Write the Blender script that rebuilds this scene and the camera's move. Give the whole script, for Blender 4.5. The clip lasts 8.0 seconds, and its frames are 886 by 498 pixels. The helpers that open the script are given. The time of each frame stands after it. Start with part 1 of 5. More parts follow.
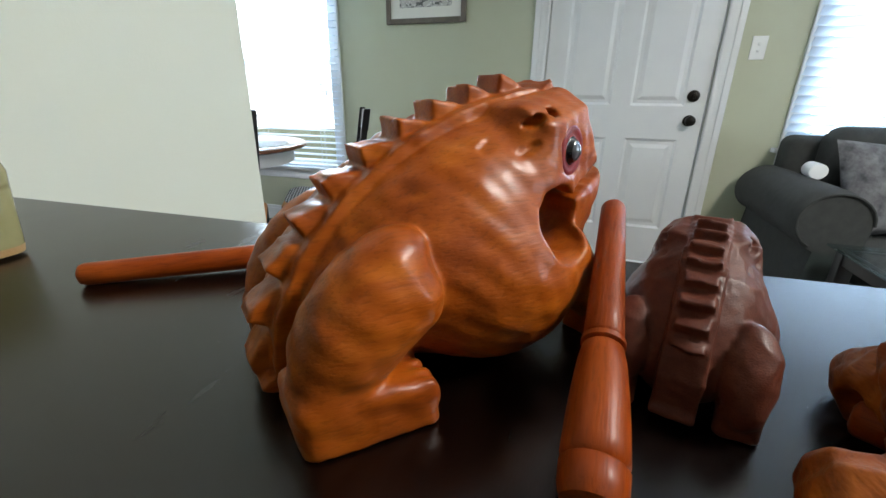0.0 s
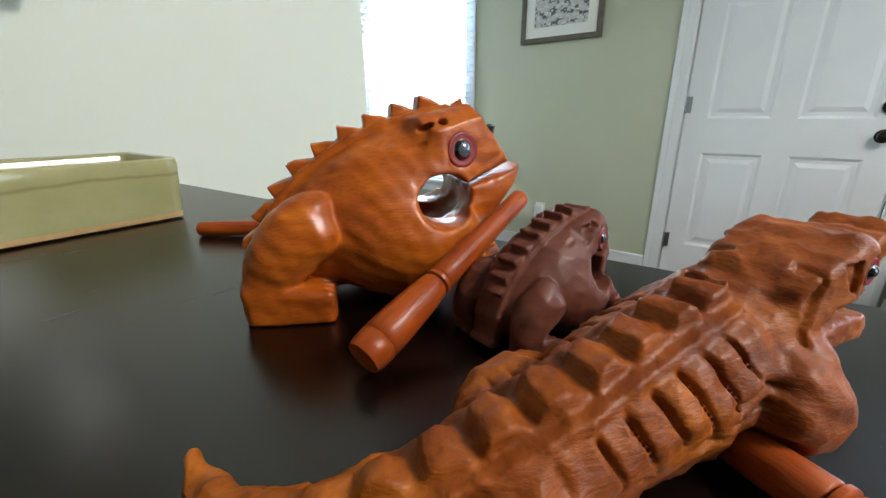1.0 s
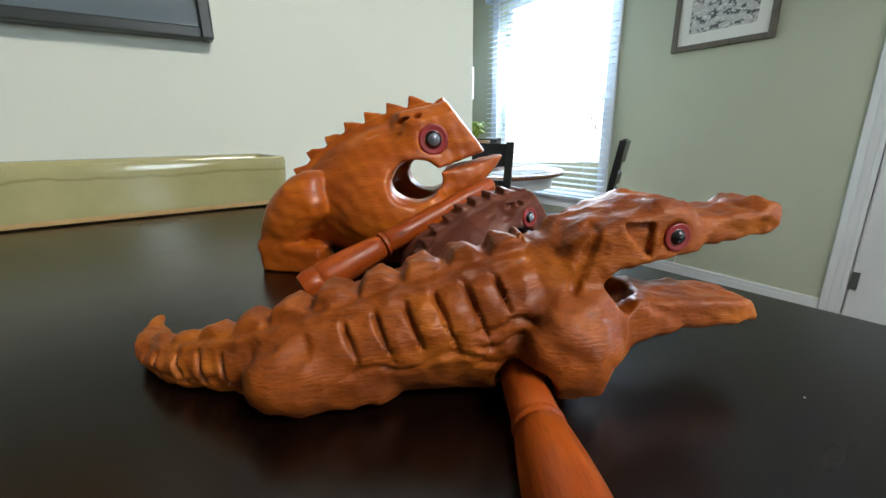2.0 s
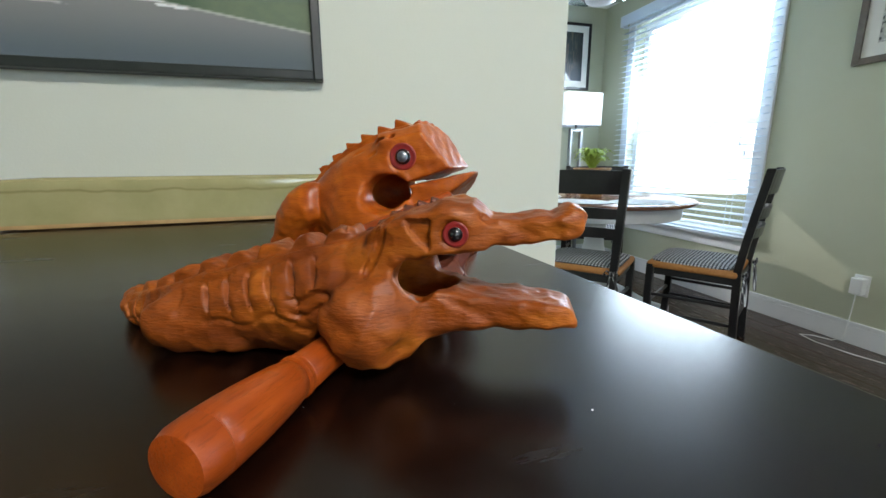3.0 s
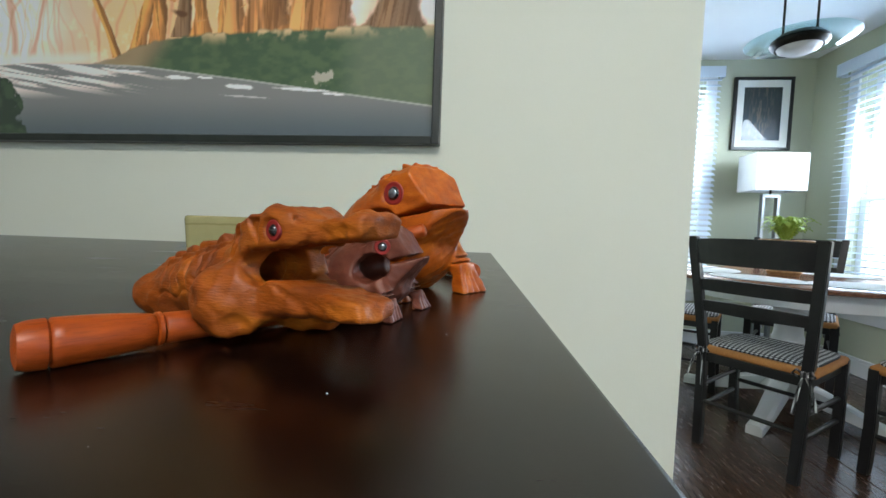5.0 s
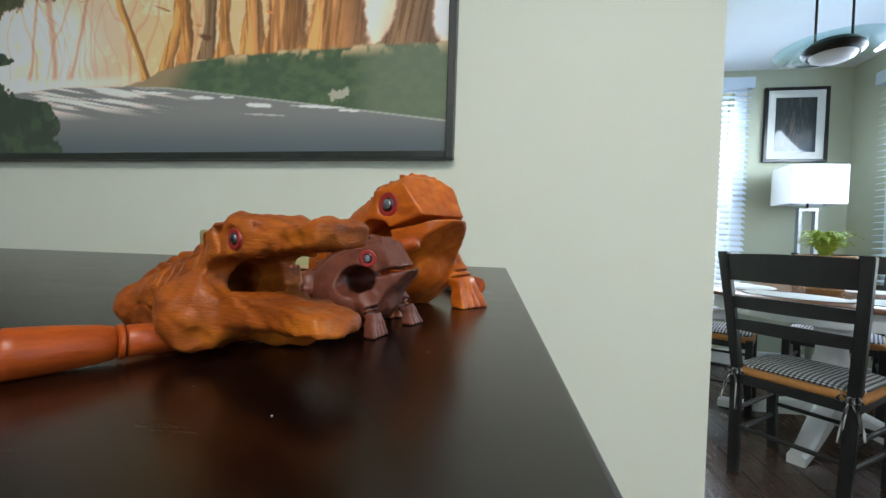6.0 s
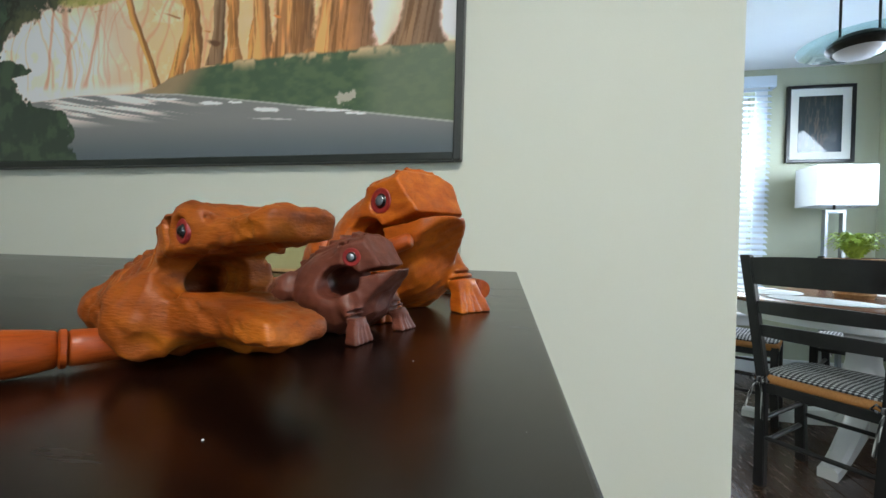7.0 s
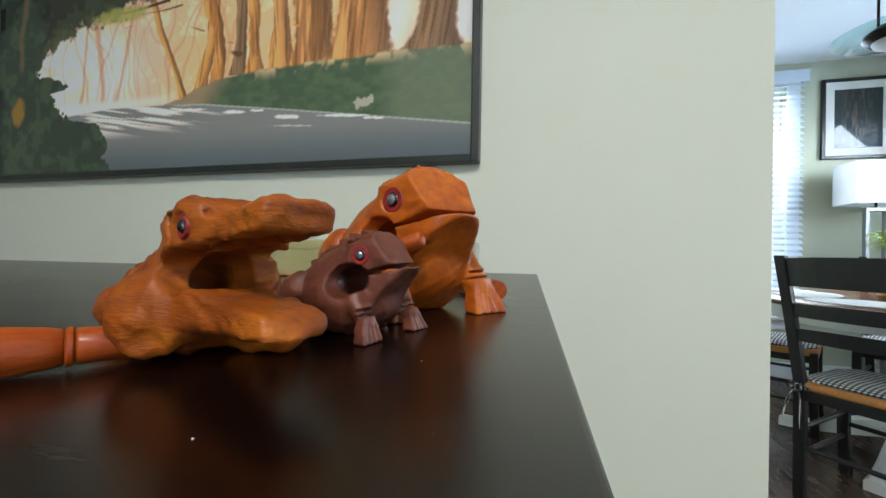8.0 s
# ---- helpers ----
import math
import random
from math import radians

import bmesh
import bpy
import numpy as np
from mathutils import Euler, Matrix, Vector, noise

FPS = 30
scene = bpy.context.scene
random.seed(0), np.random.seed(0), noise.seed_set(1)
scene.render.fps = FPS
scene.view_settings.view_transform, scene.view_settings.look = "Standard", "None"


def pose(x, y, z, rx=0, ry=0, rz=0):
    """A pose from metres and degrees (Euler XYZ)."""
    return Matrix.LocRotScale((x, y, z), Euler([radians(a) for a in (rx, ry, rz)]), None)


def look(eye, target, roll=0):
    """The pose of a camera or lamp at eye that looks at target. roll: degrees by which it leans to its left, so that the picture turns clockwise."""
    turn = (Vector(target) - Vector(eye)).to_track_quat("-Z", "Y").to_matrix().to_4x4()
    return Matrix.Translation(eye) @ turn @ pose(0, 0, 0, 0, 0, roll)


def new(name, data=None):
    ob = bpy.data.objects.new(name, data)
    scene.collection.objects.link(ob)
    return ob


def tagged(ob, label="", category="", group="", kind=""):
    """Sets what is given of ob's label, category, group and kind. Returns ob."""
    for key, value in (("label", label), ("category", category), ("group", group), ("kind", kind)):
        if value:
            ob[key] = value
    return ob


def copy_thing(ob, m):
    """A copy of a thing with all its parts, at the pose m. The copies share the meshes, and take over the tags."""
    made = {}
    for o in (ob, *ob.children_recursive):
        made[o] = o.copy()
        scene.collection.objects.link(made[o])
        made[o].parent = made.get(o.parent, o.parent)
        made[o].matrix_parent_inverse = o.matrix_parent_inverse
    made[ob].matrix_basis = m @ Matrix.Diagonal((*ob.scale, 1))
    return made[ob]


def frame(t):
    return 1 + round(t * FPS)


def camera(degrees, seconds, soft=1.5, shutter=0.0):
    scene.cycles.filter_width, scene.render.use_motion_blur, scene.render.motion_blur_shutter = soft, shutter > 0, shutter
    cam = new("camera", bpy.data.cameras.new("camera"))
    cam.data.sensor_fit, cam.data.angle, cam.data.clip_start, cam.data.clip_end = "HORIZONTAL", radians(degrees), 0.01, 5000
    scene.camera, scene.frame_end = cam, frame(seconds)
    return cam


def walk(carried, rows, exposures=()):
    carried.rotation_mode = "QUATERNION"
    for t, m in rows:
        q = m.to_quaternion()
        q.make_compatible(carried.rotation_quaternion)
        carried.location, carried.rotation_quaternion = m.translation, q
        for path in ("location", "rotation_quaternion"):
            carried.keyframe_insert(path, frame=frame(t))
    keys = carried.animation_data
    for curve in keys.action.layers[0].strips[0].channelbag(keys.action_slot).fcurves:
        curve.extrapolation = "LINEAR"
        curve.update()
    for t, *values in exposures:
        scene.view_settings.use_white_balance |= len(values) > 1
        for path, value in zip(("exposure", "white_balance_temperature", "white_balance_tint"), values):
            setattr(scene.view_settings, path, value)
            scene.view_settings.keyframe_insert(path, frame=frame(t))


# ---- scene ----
cam = camera(94.2, 8.0, soft=1.5)
PATH = [
    (0, (-0.244, -0.603, 1.009), (1.538, -0.005, 0.325), 0.9),
    (0.5, (-0.249, -0.663, 1.004), (1.427, 0.216, 0.357), 0.6),
    (1, (-0.256, -0.723, 1.008), (1.254, 0.434, 0.392), -0.1),
    (1.5, (-0.245, -0.774, 0.996), (1.052, 0.633, 0.418), -0.6),
    (1.7, (-0.234, -0.792, 0.995), (0.971, 0.7, 0.431), -0.6),
    (2.8, (-0.146, -0.872, 0.989), (0.488, 0.974, 0.55), -0.4),
    (3, (-0.128, -0.884, 0.987), (0.402, 1.0, 0.577), -0.3),
    (3.5, (-0.084, -0.897, 0.979), (0.19, 1.058, 0.656), 0.1),
    (4, (-0.057, -0.892, 0.973), (0.0, 1.092, 0.73), 0.9),
    (4.5, (-0.022, -0.907, 0.97), (-0.137, 1.082, 0.798), 1.5),
    (5, (0.002, -0.914, 0.968), (-0.233, 1.068, 0.851), 1.9),
    (5.2, (0.005, -0.912, 0.968), (-0.264, 1.068, 0.871), 1.9),
    (6.5, (0.028, -0.886, 0.963), (-0.354, 1.077, 0.935), 1.7),
    (7, (0.029, -0.873, 0.961), (-0.39, 1.082, 0.943), 1.5),
    (7.5, (0.031, -0.868, 0.96), (-0.431, 1.078, 0.95), 1.3),
    (8, (0.033, -0.865, 0.957), (-0.487, 1.066, 0.96), 0.9),
]
walk(cam, [(t, look(eye, target, roll)) for t, eye, target, roll in PATH], [(0.0, 0.38), (0.7, 0.52), (1.7, 0.44), (2.8, 0.32), (8.0, 0.26)])

# ---------------------------------------------------------------- light
SUN_EL, SUN_AZ = 32.0, 124.0          # degrees; azimuth of the sun seen from the room, from +x towards +y
world = bpy.data.worlds.new("sky")
scene.world = world
world.use_nodes = True
wn = world.node_tree
wn.nodes.clear()
sky = wn.nodes.new("ShaderNodeTexSky")
sky.sky_type = "NISHITA"
sky.sun_disc = False
sky.sun_elevation = radians(SUN_EL)
sky.sun_rotation = radians(90 - SUN_AZ)
bg = wn.nodes.new("ShaderNodeBackground")
bg.inputs["Strength"].default_value = 0.15
wo = wn.nodes.new("ShaderNodeOutputWorld")
wn.links.new(sky.outputs[0], bg.inputs[0])
wn.links.new(bg.outputs[0], wo.inputs[0])

sun_data = bpy.data.lights.new("sun", "SUN")
sun_data.energy = 1.0
sun_data.angle = radians(0.5)
sun_data.color = (1.0, 0.95, 0.88)
sun = new("sun", sun_data)
sa, se = radians(SUN_AZ), radians(SUN_EL)
sun.matrix_world = look((10 * math.cos(sa) * math.cos(se), 10 * math.sin(sa) * math.cos(se), 10 * math.sin(se)), (0, 0, 0))


def window_light(name, eye, target, w, h, power, colour=(0.82, 0.92, 1.0)):
    """Sky light that enters by a window: an area lamp in its opening."""
    d = bpy.data.lights.new(name, "AREA")
    d.shape, d.size, d.size_y, d.energy, d.color = "RECTANGLE", w, h, power, colour
    ob = new(name, d)
    ob.matrix_world = look(eye, target)
    return ob


XD, YC, CEIL, TOP = 2.608, 2.908, 2.44, 0.91   # entrance wall, far wall, ceiling, tabletop
XW, YS, XE = -3.2, -4.3, 0.41                  # the closing walls; end of the picture wall
window_light("window_light_dining", (XD + 0.19, 1.85, 1.73), (0, 1.2, -0.6), 1.2, 0.9, 60, (0.70, 0.85, 1.0))
window_light("window_light_far", (1.34, YC + 0.19, 1.7), (1.2, 0, 0.2), 0.84, 1.1, 24, (0.78, 0.89, 1.0))
window_light("window_light_sofa", (XD + 0.19, -2.38, 1.45), (0, -2.0, 1.1), 1.34, 1.3, 60, (0.78, 0.90, 1.0))
# added light from behind the camera, by an assumed window that stays unseen
window_light("unseen_window_light", (0.5, YS + 0.14, 1.52), (-0.1, 0, 1.0), 0.8, 0.9, 15, (0.70, 0.84, 1.0))
# added fill lamp overhead, below an unseen ceiling fixture
window_light("ceiling_fill_lamp", (0.25, -2.1, 2.365), (0.25, -2.1, 0), 0.62, 0.42, 38, (0.99, 0.965, 0.90))

# ---------------------------------------------------------------- materials
def material(name, base, rough=0.5, metal=0.0, var=None, scale=8.0, bump=0.0, bump_scale=60.0, spec=0.5, coat=0.0, stretch=(1, 1, 1), rough_var=0.0):
    """A surface with two scales of variation: soft patches of a second colour, and fine relief."""
    m = bpy.data.materials.new(name)
    m.use_nodes = True
    nt = m.node_tree
    b = nt.nodes["Principled BSDF"]
    b.inputs["Base Color"].default_value = (*base, 1)
    b.inputs["Roughness"].default_value = rough
    b.inputs["Metallic"].default_value = metal
    b.inputs["Specular IOR Level"].default_value = spec
    b.inputs["Coat Weight"].default_value = coat
    b.inputs["Coat Roughness"].default_value = 0.12
    co = nt.nodes.new("ShaderNodeTexCoord")
    mp = nt.nodes.new("ShaderNodeMapping")
    mp.inputs["Scale"].default_value = stretch
    nt.links.new(co.outputs["Object"], mp.inputs[0])
    if var is not None or rough_var:
        n1 = nt.nodes.new("ShaderNodeTexNoise")
        n1.inputs["Scale"].default_value = scale
        n1.inputs["Detail"].default_value = 6
        n1.inputs["Roughness"].default_value = 0.62
        nt.links.new(mp.outputs[0], n1.inputs[0])
        ramp = nt.nodes.new("ShaderNodeMapRange")
        ramp.inputs[1].default_value, ramp.inputs[2].default_value = 0.3, 0.7
        nt.links.new(n1.outputs[0], ramp.inputs[0])
        if var is not None:
            mix = nt.nodes.new("ShaderNodeMix")
            mix.data_type = "RGBA"
            mix.inputs[6].default_value, mix.inputs[7].default_value = (*base, 1), (*var, 1)
            nt.links.new(ramp.outputs[0], mix.inputs[0])
            nt.links.new(mix.outputs[2], b.inputs["Base Color"])
        if rough_var:
            mr = nt.nodes.new("ShaderNodeMapRange")
            mr.inputs[1].default_value, mr.inputs[2].default_value = 0.3, 0.7
            mr.inputs[3].default_value, mr.inputs[4].default_value = max(0.02, rough - rough_var), rough + rough_var
            nt.links.new(n1.outputs[0], mr.inputs[0])
            nt.links.new(mr.outputs[0], b.inputs["Roughness"])
    if bump:
        n2 = nt.nodes.new("ShaderNodeTexNoise")
        n2.inputs["Scale"].default_value = bump_scale
        n2.inputs["Detail"].default_value = 4
        nt.links.new(mp.outputs[0], n2.inputs[0])
        bp = nt.nodes.new("ShaderNodeBump")
        bp.inputs["Strength"].default_value = bump
        bp.inputs["Distance"].default_value = 0.002
        nt.links.new(n2.outputs[0], bp.inputs["Height"])
        nt.links.new(bp.outputs[0], b.inputs["Normal"])
    return m


def carved_wood(name, dark, mid, light, rough=0.34, coat=0.35, grain=(1, 1, 1), chip=0.5):
    """Oiled carved hardwood: broad tone patches, fine grain along one axis, short dark pores, tool marks, uneven polish."""
    m = bpy.data.materials.new(name)
    m.use_nodes = True
    nt = m.node_tree
    N, L = nt.nodes, nt.links
    b = N["Principled BSDF"]
    co = N.new("ShaderNodeTexCoord")
    mp = N.new("ShaderNodeMapping")
    mp.inputs["Scale"].default_value = grain
    L.new(co.outputs["Object"], mp.inputs[0])

    def cloud(scale, detail, source, distortion=0.0):
        n = N.new("ShaderNodeTexNoise")
        n.inputs["Scale"].default_value = scale
        n.inputs["Detail"].default_value = detail
        n.inputs["Distortion"].default_value = distortion
        L.new(source, n.inputs[0])
        return n.outputs[0]

    def remap(value, a0, a1, b0, b1):
        r = N.new("ShaderNodeMapRange")
        for i, v in enumerate((a0, a1, b0, b1)):
            r.inputs[1 + i].default_value = v
        L.new(value, r.inputs[0])
        return r.outputs[0]

    patches = cloud(24, 3, co.outputs["Object"], 0.4)
    fibres = cloud(75, 5, mp.outputs[0], 0.3)
    blend = N.new("ShaderNodeMix")
    blend.inputs[0].default_value = 0.5
    L.new(patches, blend.inputs[2])
    L.new(fibres, blend.inputs[3])
    ramp = N.new("ShaderNodeValToRGB")
    e = ramp.color_ramp.elements
    e[0].position, e[0].color = 0.32, (*dark, 1)
    e[1].position, e[1].color = 0.68, (*light, 1)
    k = ramp.color_ramp.elements.new(0.5)
    k.color = (*mid, 1)
    L.new(blend.outputs[0], ramp.inputs[0])
    pores = cloud(520, 2, mp.outputs[0])
    mul = N.new("ShaderNodeMix")
    mul.data_type, mul.blend_type = "RGBA", "MULTIPLY"
    mul.inputs[0].default_value = 0.32
    L.new(ramp.outputs[0], mul.inputs[6])
    L.new(remap(pores, 0.34, 0.46, 0.35, 1.0), mul.inputs[7])
    L.new(mul.outputs[2], b.inputs["Base Color"])
    L.new(remap(cloud(60, 4, co.outputs["Object"]), 0.3, 0.7, rough - 0.1, rough + 0.16), b.inputs["Roughness"])
    b.inputs["Coat Weight"].default_value = coat
    b.inputs["Coat Roughness"].default_value = 0.22
    b.inputs["Specular IOR Level"].default_value = 0.25
    chips = N.new("ShaderNodeTexVoronoi")
    chips.inputs["Scale"].default_value = 150
    L.new(co.outputs["Object"], chips.inputs[0])
    add = N.new("ShaderNodeMath")
    add.operation = "MULTIPLY_ADD"
    add.inputs[1].default_value = 0.6
    L.new(chips.outputs[0], add.inputs[0])
    L.new(pores, add.inputs[2])
    bp = N.new("ShaderNodeBump")
    bp.inputs["Strength"].default_value = chip
    bp.inputs["Distance"].default_value = 0.0006
    L.new(add.outputs[0], bp.inputs["Height"])
    L.new(bp.outputs[0], b.inputs["Normal"])
    return m


WALL = material("sage_wall_paint", (0.48, 0.495, 0.365), 0.62, var=(0.51, 0.525, 0.395), scale=1.6, bump=0.12, bump_scale=220)
WALL_IN = material("cream_wall_paint", (0.70, 0.715, 0.605), 0.6, var=(0.73, 0.745, 0.64), scale=1.3, bump=0.12, bump_scale=220)
CEILING = material("ceiling_paint", (0.80, 0.80, 0.79), 0.8, var=(0.76, 0.76, 0.76), scale=2, bump=0.2, bump_scale=150)
TRIM = material("white_trim_paint", (0.80, 0.80, 0.80), 0.35, var=(0.75, 0.76, 0.77), scale=5, bump=0.05, bump_scale=40)
DOORP = material("white_door_paint", (0.80, 0.81, 0.82), 0.4, var=(0.76, 0.77, 0.79), scale=4, bump=0.06, bump_scale=90)
ESPRESSO = material("espresso_tabletop", (0.0024, 0.0008, 0.0005), 0.26, var=(0.0046, 0.0015, 0.0009), scale=7, bump=0.03, bump_scale=300, stretch=(1, 6, 1), rough_var=0.018, spec=0.60)
PLANK = material("dark_floor_plank", (0.046, 0.026, 0.018), 0.24, var=(0.080, 0.044, 0.030), scale=9, bump=0.12, bump_scale=120, stretch=(6, 1, 1), rough_var=0.07)
BLACK = material("black_painted_wood", (0.012, 0.012, 0.014), 0.3, var=(0.020, 0.019, 0.020), scale=20, bump=0.08, bump_scale=90)
WHITEP = material("white_painted_wood", (0.78, 0.79, 0.80), 0.35, var=(0.72, 0.73, 0.75), scale=10, bump=0.05, bump_scale=80)
OAK = material("brown_stained_wood", (0.15, 0.055, 0.028), 0.22, var=(0.24, 0.10, 0.05), scale=14, bump=0.06, bump_scale=120, stretch=(1, 9, 1))
RUSH = material("woven_rush", (0.56, 0.25, 0.07), 0.75, var=(0.40, 0.16, 0.045), scale=60, bump=0.7, bump_scale=260, stretch=(1, 8, 1))
SLAT = material("white_blind_slat", (0.84, 0.86, 0.88), 0.4, var=(0.80, 0.82, 0.85), scale=6)
_n = SLAT.node_tree                       # thin faux-wood slats let a little light through
_t = _n.nodes.new("ShaderNodeBsdfTranslucent")
_t.inputs[0].default_value = (0.80, 0.90, 1.0, 1)
_m = _n.nodes.new("ShaderNodeMixShader")
_m.inputs[0].default_value = 0.55
_n.links.new(_n.nodes["Principled BSDF"].outputs[0], _m.inputs[1])
_n.links.new(_t.outputs[0], _m.inputs[2])
_n.links.new(_m.outputs[0], _n.nodes["Material Output"].inputs[0])
SOFA = material("charcoal_upholstery", (0.030, 0.032, 0.031), 0.9, var=(0.042, 0.044, 0.042), scale=30, bump=0.4, bump_scale=700)
CUSHION = material("grey_mottled_fabric", (0.20, 0.20, 0.21), 0.9, var=(0.04, 0.04, 0.045), scale=16, bump=0.5, bump_scale=500)
CERAMIC = material("olive_glaze", (0.42, 0.38, 0.19), 0.12, var=(0.33, 0.31, 0.14), scale=14, bump=0.05, bump_scale=60, coat=0.5)


def glaze_line(m, z, colour):
    """A wavy darker run in the glaze below the rim, at height z of the thing."""
    N, L = m.node_tree.nodes, m.node_tree.links
    b = N["Principled BSDF"]
    co = N.new("ShaderNodeTexCoord")
    wave = N.new("ShaderNodeTexNoise")
    wave.inputs["Scale"].default_value = 16
    wave.inputs["Detail"].default_value = 3
    L.new(co.outputs["Object"], wave.inputs[0])
    sep = N.new("ShaderNodeSeparateXYZ")
    L.new(co.outputs["Object"], sep.inputs[0])
    off = N.new("ShaderNodeMath")
    off.operation = "MULTIPLY_ADD"
    off.inputs[1].default_value = 0.016
    L.new(wave.outputs[0], off.inputs[0])
    L.new(sep.outputs[2], off.inputs[2])
    near = N.new("ShaderNodeMath")
    near.operation = "SUBTRACT"
    near.inputs[1].default_value = z + 0.008
    L.new(off.outputs[0], near.inputs[0])
    size = N.new("ShaderNodeMath")
    size.operation = "ABSOLUTE"
    L.new(near.outputs[0], size.inputs[0])
    mask = N.new("ShaderNodeMapRange")
    mask.inputs[1].default_value, mask.inputs[2].default_value = 0.0022, 0.0004
    mask.inputs[3].default_value, mask.inputs[4].default_value = 0.0, 0.55
    L.new(size.outputs[0], mask.inputs[0])
    mix = N.new("ShaderNodeMix")
    mix.data_type = "RGBA"
    L.new(mask.outputs[0], mix.inputs[0])
    L.new(b.inputs["Base Color"].links[0].from_socket, mix.inputs[6])
    mix.inputs[7].default_value = (*colour, 1)
    L.new(mix.outputs[2], b.inputs["Base Color"])


glaze_line(CERAMIC, 0.046, (0.20, 0.17, 0.06))
CLAYEDGE = material("bare_clay", (0.52, 0.33, 0.14), 0.7, var=(0.42, 0.25, 0.10), scale=40, bump=0.3, bump_scale=300)
DARKFRAME = material("dark_frame_wood", (0.020, 0.026, 0.024), 0.35, var=(0.032, 0.038, 0.035), scale=20, bump=0.05)
PEWTER = material("pewter_frame_wood", (0.16, 0.13, 0.105), 0.4, metal=0.3, var=(0.11, 0.09, 0.075), scale=25, bump=0.1)
MAT = material("ivory_picture_mat", (0.78, 0.76, 0.70), 0.8, var=(0.74, 0.72, 0.66), scale=6)
STEEL = material("brushed_steel", (0.40, 0.42, 0.44), 0.3, metal=1.0, var=(0.33, 0.35, 0.37), scale=40, stretch=(1, 1, 0.05))
BRONZE = material("dark_bronze", (0.018, 0.015, 0.013), 0.32, metal=0.7, var=(0.03, 0.025, 0.02), scale=60)
PLASTIC = material("white_plastic", (0.82, 0.82, 0.80), 0.3, var=(0.78, 0.78, 0.77), scale=8)
SHADE = material("white_lampshade_linen", (0.84, 0.85, 0.86), 0.85, var=(0.80, 0.81, 0.83), scale=9, bump=0.2, bump_scale=600)
PAPER = material("white_paper", (0.80, 0.80, 0.79), 0.8, var=(0.75, 0.75, 0.74), scale=30, bump=0.1, bump_scale=200)
CARD = material("grey_card", (0.33, 0.28, 0.22), 0.85, var=(0.38, 0.32, 0.26), scale=40)

# ---------------------------------------------------------------- mesh helpers
def part(name, bm, mats, parent=None, label="", smooth=False):
    """Link a bmesh as one mesh object."""
    me = bpy.data.meshes.new(name)
    bmesh.ops.recalc_face_normals(bm, faces=bm.faces)
    bm.to_mesh(me)
    bm.free()
    for m in (mats if isinstance(mats, (list, tuple)) else [mats]):
        me.materials.append(m)
    if smooth:
        for p in me.polygons:
            p.use_smooth = True
        me.set_sharp_from_angle(angle=radians(smooth if smooth > 1 else 40))
    ob = new(name, me)
    if parent is not None:
        ob.parent = parent
    if label:
        ob["label"] = label
    return ob


def thing(name, m=None, label="", category="", group="", kind=""):
    ob = new(name)
    ob.empty_display_size = 0.02
    if m is not None:
        ob.matrix_world = m
    return tagged(ob, label, category, group, kind)


def box(bm, x0, x1, y0, y1, z0, z1, bevel=0.0, mat=0, seg=2):
    r = bmesh.ops.create_cube(bm, size=1.0)
    for v in r["verts"]:
        v.co = Vector((x0 + (v.co.x + 0.5) * (x1 - x0), y0 + (v.co.y + 0.5) * (y1 - y0), z0 + (v.co.z + 0.5) * (z1 - z0)))
    faces = list({f for v in r["verts"] for f in v.link_faces})
    for f in faces:
        f.material_index = mat
    if bevel:
        es = list({e for v in r["verts"] for e in v.link_edges})
        o = bmesh.ops.bevel(bm, geom=es, offset=bevel, segments=seg, affect="EDGES", profile=0.5)
        for f in o["faces"]:
            f.material_index = mat
    return bm


def boxed(x0, x1, y0, y1, z0, z1, bevel=0.0, seg=2):
    return box(bmesh.new(), x0, x1, y0, y1, z0, z1, bevel, 0, seg)


def lathe(profile, seg=32, bm=None, m=None, mat=0):
    """Turn a profile of (radius, z) round the z axis."""
    bm = bm or bmesh.new()
    m = m or Matrix()
    rings = []
    for r, z in profile:
        rings.append([bm.verts.new(m @ Vector((r * math.cos(2 * math.pi * i / seg), r * math.sin(2 * math.pi * i / seg), z))) for i in range(seg)])
    for a, b in zip(rings, rings[1:]):
        for i in range(seg):
            f = bm.faces.new((a[i], a[(i + 1) % seg], b[(i + 1) % seg], b[i]))
            f.material_index = mat
    for ring in (rings[0], rings[-1]):
        f = bm.faces.new(ring)
        f.material_index = mat
    return bm


def tube(points, radii, seg=10, bm=None, mat=0, flat=1.0):
    """A tapered tube along points."""
    bm = bm or bmesh.new()
    pts = [Vector(p) for p in points]
    if not isinstance(radii, (list, tuple)):
        radii = [radii] * len(pts)
    rings = []
    side = None
    for i, p in enumerate(pts):
        d = (pts[min(i + 1, len(pts) - 1)] - pts[max(i - 1, 0)]).normalized()
        if side is None:
            side = d.orthogonal().normalized()
        side = (side - d * side.dot(d)).normalized()
        up = d.cross(side)
        rings.append([bm.verts.new(p + side * math.cos(2 * math.pi * k / seg) * radii[i] + up * math.sin(2 * math.pi * k / seg) * radii[i] * flat) for k in range(seg)])
    for a, b in zip(rings, rings[1:]):
        for k in range(seg):
            bm.faces.new((a[k], a[(k + 1) % seg], b[(k + 1) % seg], b[k])).material_index = mat
    bm.faces.new(rings[0]).material_index = mat
    bm.faces.new(rings[-1]).material_index = mat
    return bm


def between(a, b):
    """The pose whose z axis runs from a to b, at a."""
    a, b = Vector(a), Vector(b)
    return Matrix.Translation(a) @ (b - a).to_track_quat("Z", "Y").to_matrix().to_4x4()


